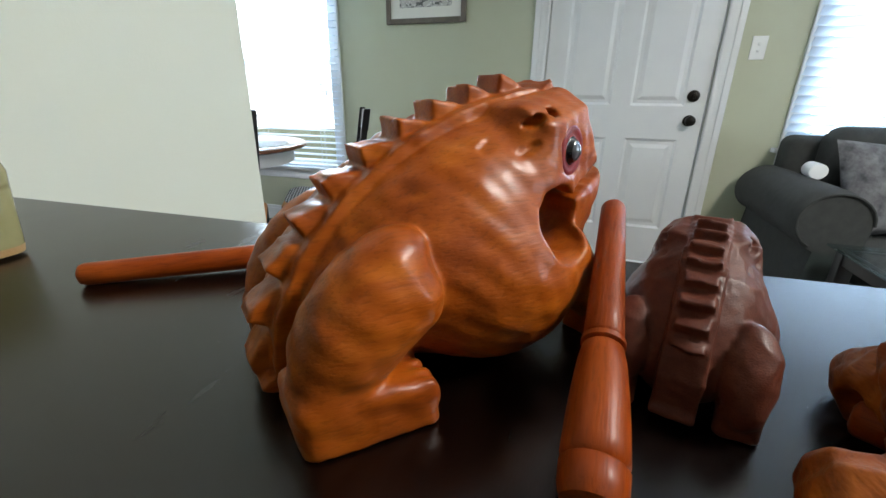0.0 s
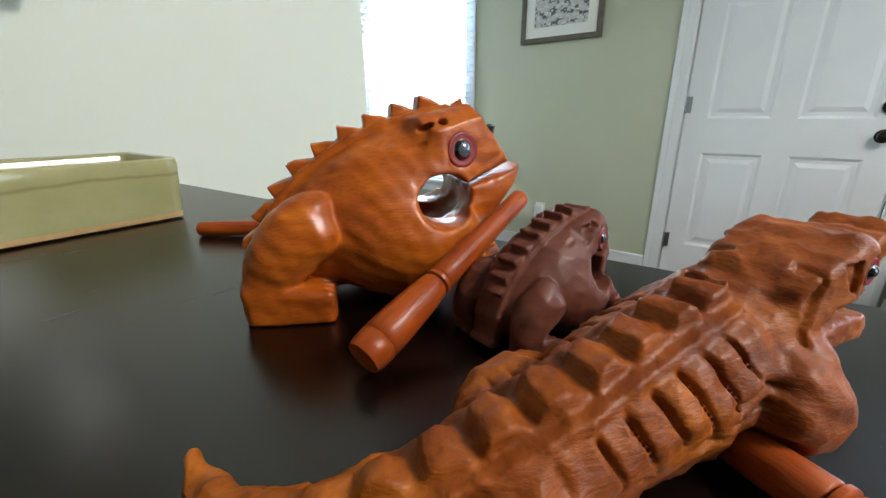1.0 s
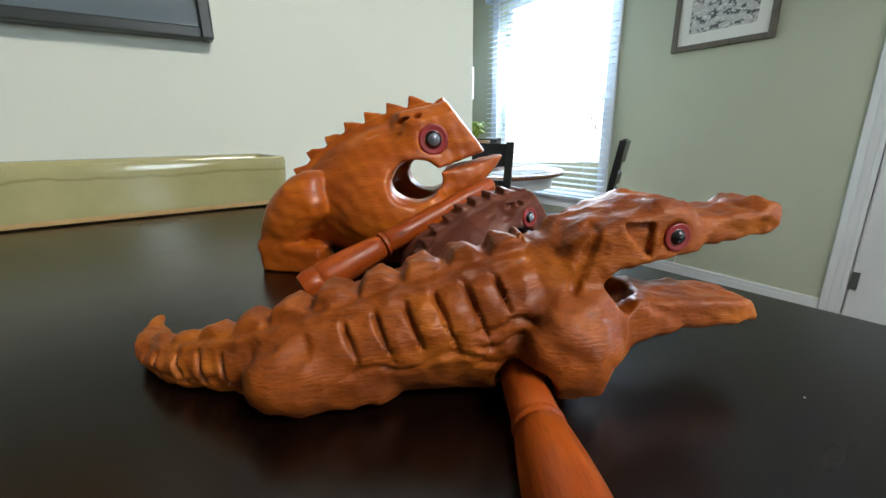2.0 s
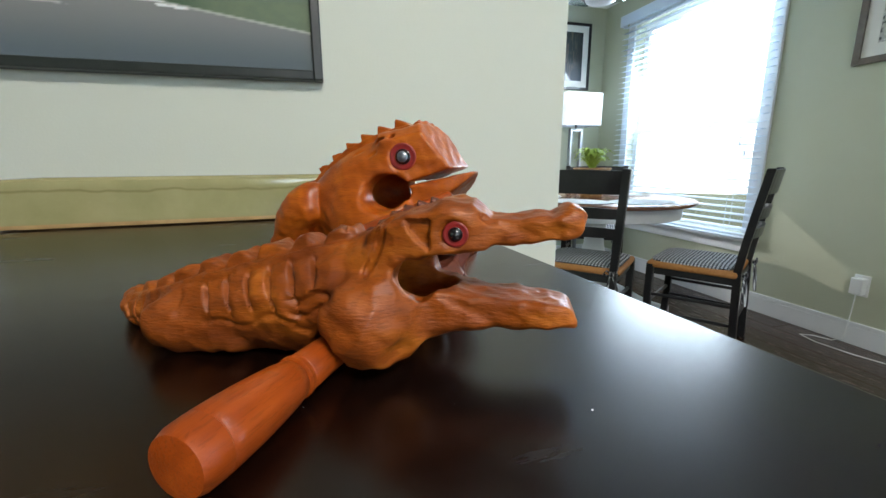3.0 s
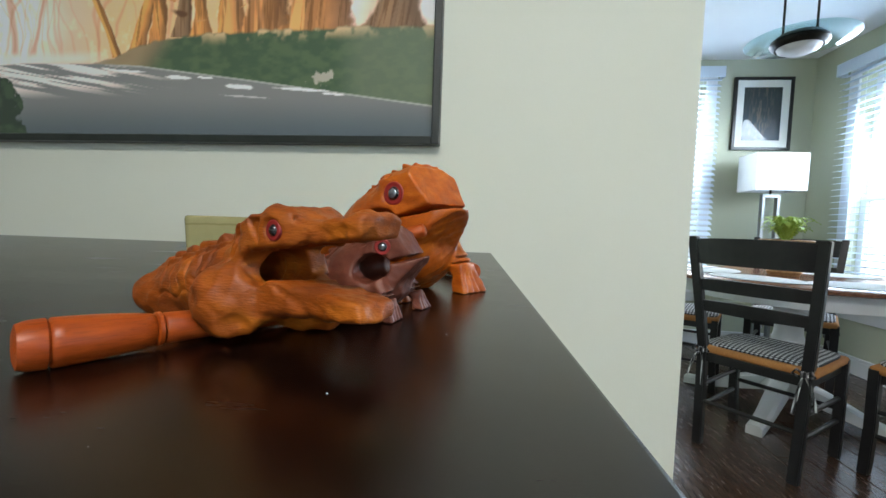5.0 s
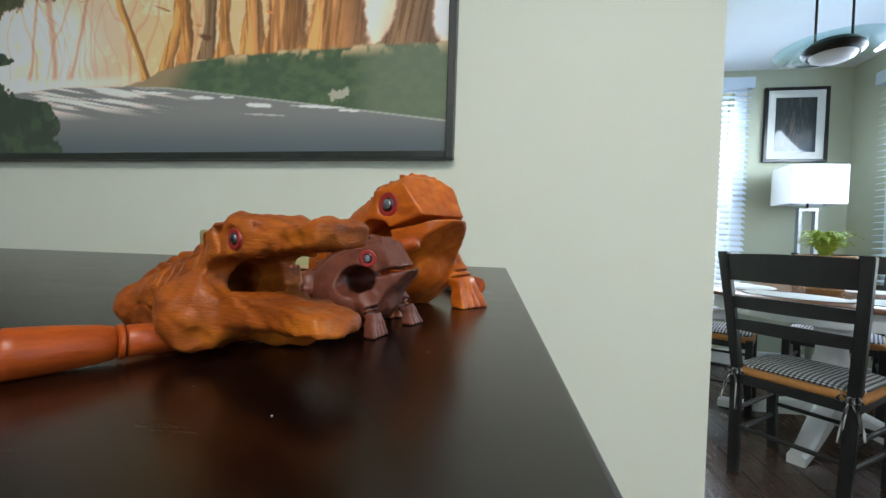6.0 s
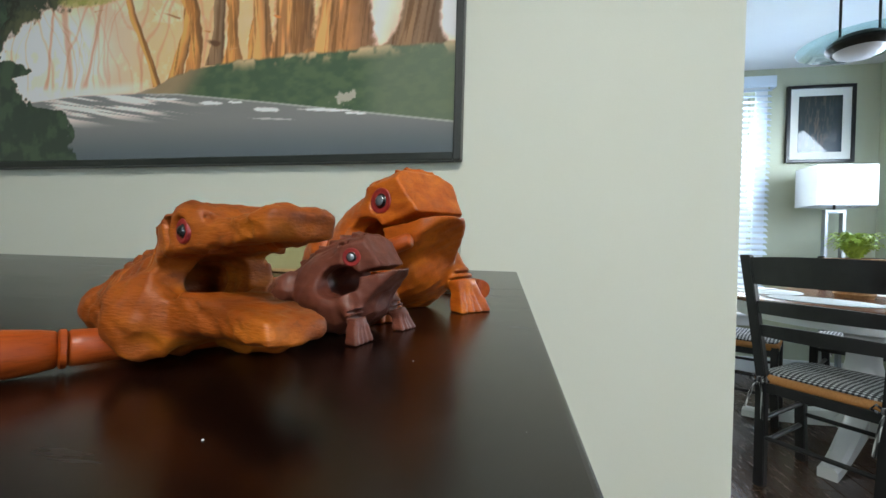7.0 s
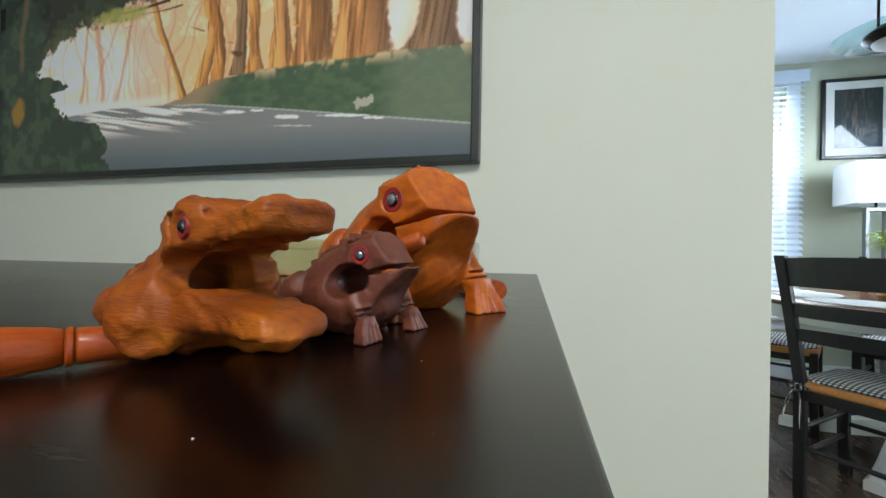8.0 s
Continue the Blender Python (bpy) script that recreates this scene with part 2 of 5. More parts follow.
def wall_with_holes(name, axis, at, thick, lo, hi, z1, holes, mat, label):
    """A wall in a plane of constant x or y, with openings right through it (lo, hi, z0, z1)."""
    bm = bmesh.new()
    us = sorted({lo, hi, *[h[0] for h in holes], *[h[1] for h in holes]})
    zs = sorted({0.0, z1, *[h[2] for h in holes], *[h[3] for h in holes]})
    for u0, u1 in zip(us, us[1:]):
        for w0, w1 in zip(zs, zs[1:]):
            cu, cw = (u0 + u1) / 2, (w0 + w1) / 2
            if any(h[0] < cu < h[1] and h[2] < cw < h[3] for h in holes):
                continue
            if axis == "x":
                box(bm, at, at + thick, u0, u1, w0, w1)
            else:
                box(bm, u0, u1, at, at + thick, w0, w1)
    bmesh.ops.remove_doubles(bm, verts=bm.verts, dist=1e-5)
    inner = [f for f in bm.faces if any(g is not f and (g.calc_center_median() - f.calc_center_median()).length < 1e-5 for v in f.verts for g in v.link_faces)]
    bmesh.ops.delete(bm, geom=inner, context="FACES_ONLY")
    return tagged(part(name, bm, mat), label, "wall", "", "structure")


# ---------------------------------------------------------------- the setting
WIN_E = (1.24, 2.46, 0.50, 2.16)          # dining window in the entrance wall: y0, y1, z0, z1
WIN_S = (-3.05, -1.705, 0.80, 2.10)        # window behind the sofa
WIN_F = (0.92, 1.76, 0.50, 2.26)          # window in the far wall: x0, x1, z0, z1
WIN_B = (0.05, 0.95, 0.95, 2.10)           # window assumed behind the camera, never in view
DOOR = (-1.226, -0.305, 0.0, 2.04)
wall_with_holes("wall_east", "x", XD, 0.14, YS, YC, CEIL, [WIN_E, WIN_S, DOOR], WALL, "sage green painted entrance wall with door and windows")
wall_with_holes("wall_north", "y", YC, 0.14, 0.0, XD + 0.14, CEIL, [WIN_F], WALL, "sage green painted dining room end wall")
wall_with_holes("wall_picture", "y", 0.0, 0.13, XW, XE, CEIL, [], WALL_IN, "pale cream painted wall behind the table")
wall_with_holes("wall_south", "y", YS - 0.14, 0.14, XW, XD + 0.14, CEIL, [WIN_B], WALL, "sage green painted living room wall")
wall_with_holes("wall_west", "x", XW - 0.14, 0.14, YS - 0.14, 0.13, CEIL, [], WALL, "sage green painted side wall")
wall_with_holes("wall_dining", "x", -0.14, 0.14, 0.13, YC + 0.14, CEIL, [], WALL, "sage green painted dining room side wall")
tagged(part("ceiling", boxed(XW - 0.14, XD + 0.14, YS - 0.14, YC + 0.14, CEIL, CEIL + 0.12), CEILING), "flat white painted ceiling", "ceiling", "", "structure")
floor = tagged(part("floor", boxed(XW - 0.14, XD + 0.14, YS - 0.14, YC + 0.14, -0.12, -0.006), BLACK), "dark stained glossy wooden plank floor", "floor", "", "structure")
ground = tagged(part("ground", boxed(-60, 60, -60, 60, -0.75, -0.6), material("lawn", (0.10, 0.13, 0.05), 0.9, var=(0.14, 0.15, 0.07), scale=3)), "green lawn outside the house", "ground", "", "structure")

bm = bmesh.new()
H = 0.125
def board(bm, x0, x1, y0, y1):
    box(bm, x0, x1, y0, y1, 0.0, H - 0.025, 0.002)
    dx, dy = (x1 - x0) > (y1 - y0), (y1 - y0) > (x1 - x0)
    box(bm, x0, x1, y0, y1, H - 0.025, H, 0.004)
board(bm, XD - 0.016, XD, -0.21, YC)
board(bm, XD - 0.016, XD, YS, -1.335)
board(bm, 0.0, XD - 0.016, YC - 0.016, YC)
board(bm, XW, XE, -0.016, 0.0)
tagged(part("baseboard", bm, TRIM), "white painted baseboard with a moulded top", "baseboard", "", "structure")


def door():
    """Six-panel entrance door, closed, with casing, hinges, knob and deadbolt."""
    y0, y1 = DOOR[0], DOOR[1]
    d = thing("door_1", pose(XD, 0, 0), "closed white six-panel entrance door with dark hardware", "door", "", "structure")
    w = y1 - y0
    bm = bmesh.new()
    st, x_face = 0.115, 0.012
    cols = [(y0 + st, y0 + w / 2 - 0.055), (y0 + w / 2 + 0.055, y1 - st)]
    rows = [(0.24, 0.80), (0.99, 1.60), (1.72, 1.92)]
    ys = sorted({y0 + 0.003, y1 - 0.003, *[c for p in cols for c in p]})
    zs = sorted({0.008, 2.03, *[c for p in rows for c in p]})
    for a, b in zip(ys, ys[1:]):
        for c, e in zip(zs, zs[1:]):
            if any(abs(a - p[0]) < 1e-6 for p in cols) and any(abs(c - r[0]) < 1e-6 for r in rows):
                # recessed field with a raised centre
                o = [(a, c), (b, c), (b, e), (a, e)]
                loops = []
                for inset, depth in ((0, x_face), (0.014, x_face + 0.012), (0.032, x_face + 0.012), (0.055, x_face + 0.003)):
                    q = [(a + inset, c + inset), (b - inset, c + inset), (b - inset, e - inset), (a + inset, e - inset)]
                    loops.append([bm.verts.new((depth, yy, zz)) for yy, zz in q])
                for l0, l1 in zip(loops, loops[1:]):
                    for k in range(4):
                        bm.faces.new((l0[k], l0[(k + 1) % 4], l1[(k + 1) % 4], l1[k]))
                bm.faces.new(loops[-1])
            else:
                bm.faces.new([bm.verts.new((x_face, yy, zz)) for yy, zz in ((a, c), (b, c), (b, e), (a, e))])
    bmesh.ops.remove_doubles(bm, verts=bm.verts, dist=1e-5)
    box(bm, 0.03, 0.052, y0 + 0.003, y1 - 0.003, 0.008, 2.03)
    part("leaf", bm, DOORP, d)
    bm = bmesh.new()
    for lo, hi in ((y0 - 0.093, y0 - 0.004), (y1 + 0.004, y1 + 0.093)):
        box(bm, -0.017, 0.0, lo, hi, 0, 2.145, 0.004)
        inner = lo if lo > y1 else hi
        s = 1 if lo > y1 else -1
        box(bm, -0.024, -0.0175, min(inner + s * 0.052, inner + s * 0.086), max(inner + s * 0.052, inner + s * 0.086), 0, 2.145, 0.004)
        box(bm, -0.0215, -0.0175, min(inner + s * 0.006, inner + s * 0.02), max(inner + s * 0.006, inner + s * 0.02), 0, 2.05, 0.002)
    box(bm, -0.017, 0.0, y0 - 0.004, y1 + 0.004, 2.046, 2.145, 0.004)
    box(bm, 0.0, 0.06, y0 - 0.006, y0 + 0.0015, 0, 2.046)
    box(bm, 0.0, 0.06, y1 - 0.0015, y1 + 0.006, 0, 2.046)
    part("casing", bm, TRIM, d)
    for z in (0.255, 1.065, 1.84):
        bm = lathe([(0.006, -0.05), (0.0075, -0.047), (0.0075, 0.047), (0.006, 0.05)], 12, None, Matrix.Translation((-0.004, y1 + 0.003, z)))
        box(bm, 0.004, 0.0105, y1 - 0.03, y1 + 0.002, z - 0.045, z + 0.045)
        part("hinge", bm, STEEL, d, "satin steel hinge", 40)
    yk = y0 + 0.075
    m = Matrix.Translation((x_face, yk, 0.911)) @ Matrix.Rotation(-math.pi / 2, 4, "Y")
    part("knob", lathe([(0.030, 0), (0.032, 0.004), (0.028, 0.009), (0.012, 0.013), (0.011, 0.03), (0.020, 0.036), (0.0275, 0.046), (0.0275, 0.058), (0.020, 0.066), (0.006, 0.069)], 24, None, m), BRONZE, d, "dark bronze round door knob", 40)
    m = Matrix.Translation((x_face, yk, 1.047)) @ Matrix.Rotation(-math.pi / 2, 4, "Y")
    bm = lathe([(0.031, 0), (0.033, 0.004), (0.031, 0.012), (0.024, 0.017), (0.012, 0.019)], 24, None, m)
    box(bm, -0.028, -0.004, yk - 0.004, yk + 0.004, 1.032, 1.062, 0.002)
    part("deadbolt", bm, BRONZE, d, "dark bronze deadbolt thumb turn", 40)


door()


def window(name, axis, at, sgn, span, label, valance, tilt, pitch=0.046):
    """A double-hung window with casing, glass and lowered white slat blinds. at: wall face; sgn: the side of the room."""
    u0, u1, z0, z1 = span
    m = Matrix.Translation((at, 0, 0)) if axis == "x" else Matrix.Translation((0, at, 0)) @ Matrix.Rotation(math.pi / 2, 4, "Z") @ Matrix.Diagonal((1, -1, 1, 1))
    # local frame: x out of the room, y along the wall
    if sgn < 0:
        m = m @ Matrix.Diagonal((-1, 1, 1, 1))
    win = thing(name, None, label, "window", "", "structure")

    def put(pname, bm, mat, parent, lab="", smooth=False):
        bmesh.ops.transform(bm, matrix=m, verts=bm.verts)
        return part(pname, bm, mat, parent, lab, smooth)

    c = 0.085
    bm = bmesh.new()
    box(bm, -0.018, 0, u0 - c, u0, z0 - 0.02, z1, 0.004)
    box(bm, -0.018, 0, u1, u1 + c, z0 - 0.02, z1, 0.004)
    box(bm, -0.018, 0, u0 - c, u1 + c, z1, z1 + c, 0.004)
    put("casing", bm, TRIM, win)
    bm = bmesh.new()
    box(bm, -0.055, 0.06, u0 - c - 0.03, u1 + c + 0.03, z0 - 0.045, z0 - 0.02, 0.006)
    box(bm, -0.016, 0, u0 - c, u1 + c, z0 - 0.125, z0 - 0.045, 0.004)
    put("window_sill", bm, TRIM, win)
    zm = z0 + (z1 - z0) * 0.46
    bm = bmesh.new()
    for a, b, x in ((z0 - 0.02, zm + 0.02, 0.06), (zm - 0.02, z1, 0.095)):
        box(bm, x, x + 0.035, u0, u0 + 0.05, a, b, 0.003)
        box(bm, x, x + 0.035, u1 - 0.05, u1, a, b, 0.003)
        box(bm, x, x + 0.035, u0 + 0.05, u1 - 0.05, a, a + 0.05, 0.003)
        box(bm, x, x + 0.035, u0 + 0.05, u1 - 0.05, b - 0.045, b, 0.003)
    put("window_frame", bm, TRIM, win)
    for a, b, x in ((z0 + 0.03, zm - 0.025, 0.076), (zm + 0.03, z1 - 0.045, 0.111)):
        pane = put("pane", boxed(x, x + 0.004, u0 + 0.052, u1 - 0.052, a, b), GLASS, win)
        pane.visible_shadow = False
    # blind
    blind = thing(name.replace("window", "blind").split("_")[0], None, "lowered white slat blind with open slats", "blind", "window blinds")
    zt = z1 + c
    o = -0.024
    bm = bmesh.new()
    box(bm, o - 0.075, o - 0.063, u0 - c - 0.02, u1 + c + 0.02, zt - 0.08, zt + 0.01, 0.004)
    box(bm, o - 0.063, o, u0 - c - 0.02, u0 - c - 0.008, zt - 0.08, zt + 0.01, 0.002)
    box(bm, o - 0.063, o, u1 + c + 0.008, u1 + c + 0.02, zt - 0.08, zt + 0.01, 0.002)
    put("valance", bm, SLAT, blind)
    n = int((zt - 0.08 - z0) / pitch)
    proto = None
    for i in range(n):
        z = zt - 0.09 - i * pitch
        if proto is None:
            bm = bmesh.new()
            prof = [(-0.025, -0.0008), (-0.0125, 0.0012), (0, 0.002), (0.0125, 0.0012), (0.025, -0.0008)]
            ca, sa_ = math.cos(radians(tilt)), math.sin(radians(tilt))
            rows = []
            for yy in (u0 - c, u1 + c):
                up = [bm.verts.new((px * ca - pz * sa_, yy, px * sa_ + pz * ca)) for px, pz in prof]
                dn = [bm.verts.new((px * ca - (pz - 0.0024) * sa_, yy, px * sa_ + (pz - 0.0024) * ca)) for px, pz in reversed(prof)]
                rows.append(up + dn)
            k = len(rows[0])
            for j in range(k):
                bm.faces.new((rows[0][j], rows[0][(j + 1) % k], rows[1][(j + 1) % k], rows[1][j]))
            bm.faces.new(rows[0])
            bm.faces.new(list(reversed(rows[1])))
            bmesh.ops.transform(bm, matrix=m.to_3x3().to_4x4(), verts=bm.verts)
            proto = part("slat", bm, SLAT, blind)
            ob = proto
        else:
            ob = new("slat", proto.data)
            ob.parent = blind
        ob.location = m @ Vector((o - 0.034, 0, z))
    zb = zt - 0.09 - n * pitch
    put("bottom_rail", boxed(o - 0.058, o - 0.008, u0 - c, u1 + c, zb - 0.008, zb + 0.01, 0.003), SLAT, blind)
    for f in (0.12, 0.5, 0.88):
        u = u0 - c + (u1 - u0 + 2 * c) * f
        bm = bmesh.new()
        for x in (o - 0.06, o - 0.008):
            tube([(x, u, zt - 0.08), (x, u, zb)], 0.0011, 5, bm)
        put("ladder_cord", bm, SLAT, blind)
    for f, zz in ((0.06, z0 + 0.55), (0.09, z0 + 0.62)):
        u = u0 - c + (u1 - u0 + 2 * c) * f
        bm = tube([(o - 0.066, u, zt - 0.08), (o - 0.066, u, zz)], 0.001, 5)
        lathe([(0.003, 0), (0.006, -0.012), (0.007, -0.03), (0.003, -0.034)], 10, bm, Matrix.Translation((o - 0.066, u, zz)))
        put("pull_cord", bm, SLAT, blind)
    return win


def glass_material(name, tint=(1, 1, 1), rough=0.0):
    m = bpy.data.materials.new(name)
    m.use_nodes = True
    b = m.node_tree.nodes["Principled BSDF"]
    b.inputs["Base Color"].default_value = (*tint, 1)
    b.inputs["Roughness"].default_value = rough
    b.inputs["IOR"].default_value = 1.45
    b.inputs["Transmission Weight"].default_value = 1.0
    return m


GLASS = glass_material("window_glass")


def thin_glass(name, tint):
    """Clear sheet glass: light passes straight through, with a mirror gloss that grows towards the edge-on view."""
    m = bpy.data.materials.new(name)
    m.use_nodes = True
    N, L = m.node_tree.nodes, m.node_tree.links
    N.remove(N["Principled BSDF"])
    clear, gloss, mix, edge = N.new("ShaderNodeBsdfTransparent"), N.new("ShaderNodeBsdfGlossy"), N.new("ShaderNodeMixShader"), N.new("ShaderNodeLayerWeight")
    clear.inputs[0].default_value = (*tint, 1)
    gloss.inputs["Roughness"].default_value = 0.03
    power = N.new("ShaderNodeMath")
    power.operation = "POWER"
    power.inputs[1].default_value = 4.0
    L.new(edge.outputs["Facing"], power.inputs[0])
    L.new(power.outputs[0], mix.inputs[0])
    L.new(clear.outputs[0], mix.inputs[1])
    L.new(gloss.outputs[0], mix.inputs[2])
    L.new(mix.outputs[0], N["Material Output"].inputs[0])
    return m


GREENGLASS = thin_glass("green_edged_glass", (0.80, 0.93, 0.92))
window("window_1", "x", XD, 1, WIN_E, "tall white double-hung dining window with lowered blinds", True, 8)
window("window_2", "y", YC, 1, WIN_F, "white double-hung window in the dining end wall", True, 35)
window("window_3", "x", XD, 1, WIN_S, "white window behind the sofa with lowered blinds", True, -48)
window("window_4", "y", YS, -1, WIN_B, "assumed wide white window of the living room, out of view", True, 10)
# ---------------------------------------------------------------- bright distance outside the windows
def distance():
    m = bpy.data.materials.new("glowing_distance")
    m.use_nodes = True
    nt = m.node_tree
    nt.nodes.clear()
    co = nt.nodes.new("ShaderNodeTexCoord")
    sep = nt.nodes.new("ShaderNodeSeparateXYZ")
    nt.links.new(co.outputs["Object"], sep.inputs[0])
    no = nt.nodes.new("ShaderNodeTexNoise")
    no.inputs["Scale"].default_value = 0.7
    no.inputs["Detail"].default_value = 5
    nt.links.new(co.outputs["Object"], no.inputs[0])
    ad = nt.nodes.new("ShaderNodeMath")
    ad.operation = "MULTIPLY_ADD"
    ad.inputs[1].default_value = 2.6
    nt.links.new(no.outputs[0], ad.inputs[0])
    nt.links.new(sep.outputs[2], ad.inputs[2])
    ramp = nt.nodes.new("ShaderNodeValToRGB")
    e = ramp.color_ramp.elements
    e[0].position, e[0].color = 0.20, (0.86, 0.90, 0.88, 1)
    e[1].position, e[1].color = 0.36, (0.90, 0.96, 1.0, 1)
    k = e.new(0.27)
    k.color = (0.66, 0.70, 0.70, 1)
    dv = nt.nodes.new("ShaderNodeMath")
    dv.operation = "MULTIPLY"
    dv.inputs[1].default_value = 0.1
    nt.links.new(ad.outputs[0], dv.inputs[0])
    nt.links.new(dv.outputs[0], ramp.inputs[0])
    # the backdrop emits light itself, so the windows read as bright daylight
    em = nt.nodes.new("ShaderNodeEmission")
    em.inputs[1].default_value = 2.6
    nt.links.new(ramp.outputs[0], em.inputs[0])
    out = nt.nodes.new("ShaderNodeOutputMaterial")
    nt.links.new(em.outputs[0], out.inputs[0])
    bm = bmesh.new()
    n, r = 48, 24
    rings = [[bm.verts.new((r * math.cos(2 * math.pi * i / n), r * math.sin(2 * math.pi * i / n), z)) for i in range(n)] for z in (-0.65, 12.0)]
    for i in range(n):
        bm.faces.new((rings[0][i], rings[0][(i + 1) % n], rings[1][(i + 1) % n], rings[1][i]))
    tagged(part("backdrop", bm, m), "glowing backdrop of pale trees and sky outside", "backdrop", "", "structure")


distance()


def added_ceiling_light():
    """An added flush ceiling light with a frosted box, switched on, out of view."""
    t = thing("added_ceiling_light", pose(0.25, -2.1, 0), "added lit flush ceiling light with a frosted box, out of view", "lamp")
    part("housing", boxed(-0.34, 0.34, -0.24, 0.24, CEIL - 0.03, CEIL, 0.006), TRIM, t)
    m = bpy.data.materials.new("lit_diffuser")
    m.use_nodes = True
    b = m.node_tree.nodes["Principled BSDF"]
    b.inputs["Emission Color"].default_value = (1.0, 0.96, 0.90, 1)
    b.inputs["Emission Strength"].default_value = 6.0
    part("diffuser", boxed(-0.31, 0.31, -0.21, 0.21, CEIL - 0.068, CEIL - 0.0305, 0.012, 3), m, t, "glowing frosted diffuser")


added_ceiling_light()


# ---------------------------------------------------------------- carving: solids from blended shapes
def field(lo, hi, h):
    ax = [np.arange(a, b + h, h) for a, b in zip(lo, hi)]
    return np.meshgrid(*ax, indexing="ij")


def ell(P, c, r, ry=0.0, rz=0.0):
    x, y, z = P[0] - c[0], P[1] - c[1], P[2] - c[2]
    if rz:
        a, b = math.cos(radians(rz)), math.sin(radians(rz))
        x, y = a * x + b * y, -b * x + a * y
    if ry:
        a, b = math.cos(radians(ry)), math.sin(radians(ry))
        x, z = a * x - b * z, b * x + a * z
    k0 = np.sqrt((x / r[0]) ** 2 + (y / r[1]) ** 2 + (z / r[2]) ** 2)
    k1 = np.sqrt((x / r[0] ** 2) ** 2 + (y / r[1] ** 2) ** 2 + (z / r[2] ** 2) ** 2) + 1e-9
    return k0 * (k0 - 1) / k1


def cap(P, a, b, ra, rb, squash=(1, 1, 1)):
    a, b = np.array(a, float), np.array(b, float)
    d = b - a
    px, py, pz = P[0] - a[0], P[1] - a[1], P[2] - a[2]
    t = np.clip((px * d[0] + py * d[1] + pz * d[2]) / d.dot(d), 0, 1)
    return np.sqrt(((px - t * d[0]) / squash[0]) ** 2 + ((py - t * d[1]) / squash[1]) ** 2 + ((pz - t * d[2]) / squash[2]) ** 2) - (ra + (rb - ra) * t)


def smin(a, b, k):
    h = np.clip(0.5 + 0.5 * (b - a) / k, 0, 1)
    return b + (a - b) * h - k * h * (1 - h)


def smax(a, b, k):
    return -smin(-a, -b, k)


def plane(P, p, n):
    n = np.array(n, float) / np.linalg.norm(n)
    return (P[0] - p[0]) * n[0] + (P[1] - p[1]) * n[1] + (P[2] - p[2]) * n[2]


def along(P, pts):
    """Nearest place on a polyline: distance travelled, squared distance and the nearest point's coordinates."""
    best = None
    run = 0.0
    for a, b in zip(pts, pts[1:]):
        a, b = np.array(a, float), np.array(b, float)
        d = b - a
        n = np.linalg.norm(d)
        t = np.clip(((P[0] - a[0]) * d[0] + (P[1] - a[1]) * d[1] + (P[2] - a[2]) * d[2]) / (n * n), 0, 1)
        q = [a[i] + t * d[i] for i in range(3)]
        dist = sum((P[i] - q[i]) ** 2 for i in range(3))
        s = run + t * n
        if best is None:
            best = [s, dist, *q, np.full_like(s, d[0] / n), np.full_like(s, d[1] / n)]
        else:
            near = dist < best[1]
            best = [np.where(near, v, w) for v, w in zip((s, dist, *q, d[0] / n, d[1] / n), best)]
        run += n
    return best


def gouged(F, P, cell, depth, seed, reach=0.004):
    """Shallow scoops of a gouge all over a field's surface, with sharp ridges where two scoops meet."""
    near = np.abs(F) < reach
    p = np.stack([a[near] for a in P], 1) / cell
    base = np.floor(p).astype(int)
    best = np.full(len(p), 9.0)
    table = np.random.RandomState(seed).rand(4096, 3)
    for i in (-1, 0, 1):
        for j in (-1, 0, 1):
            for k in (-1, 0, 1):
                q = base + (i, j, k)
                t = table[(q[:, 0] * 73 + q[:, 1] * 457 + q[:, 2] * 1223) % 4096]
                best = np.minimum(best, ((q + t - p) ** 2).sum(1))
    out = F.copy()
    out[near] += depth * np.clip(1 - best / 0.65, -0.2, 1)
    return out


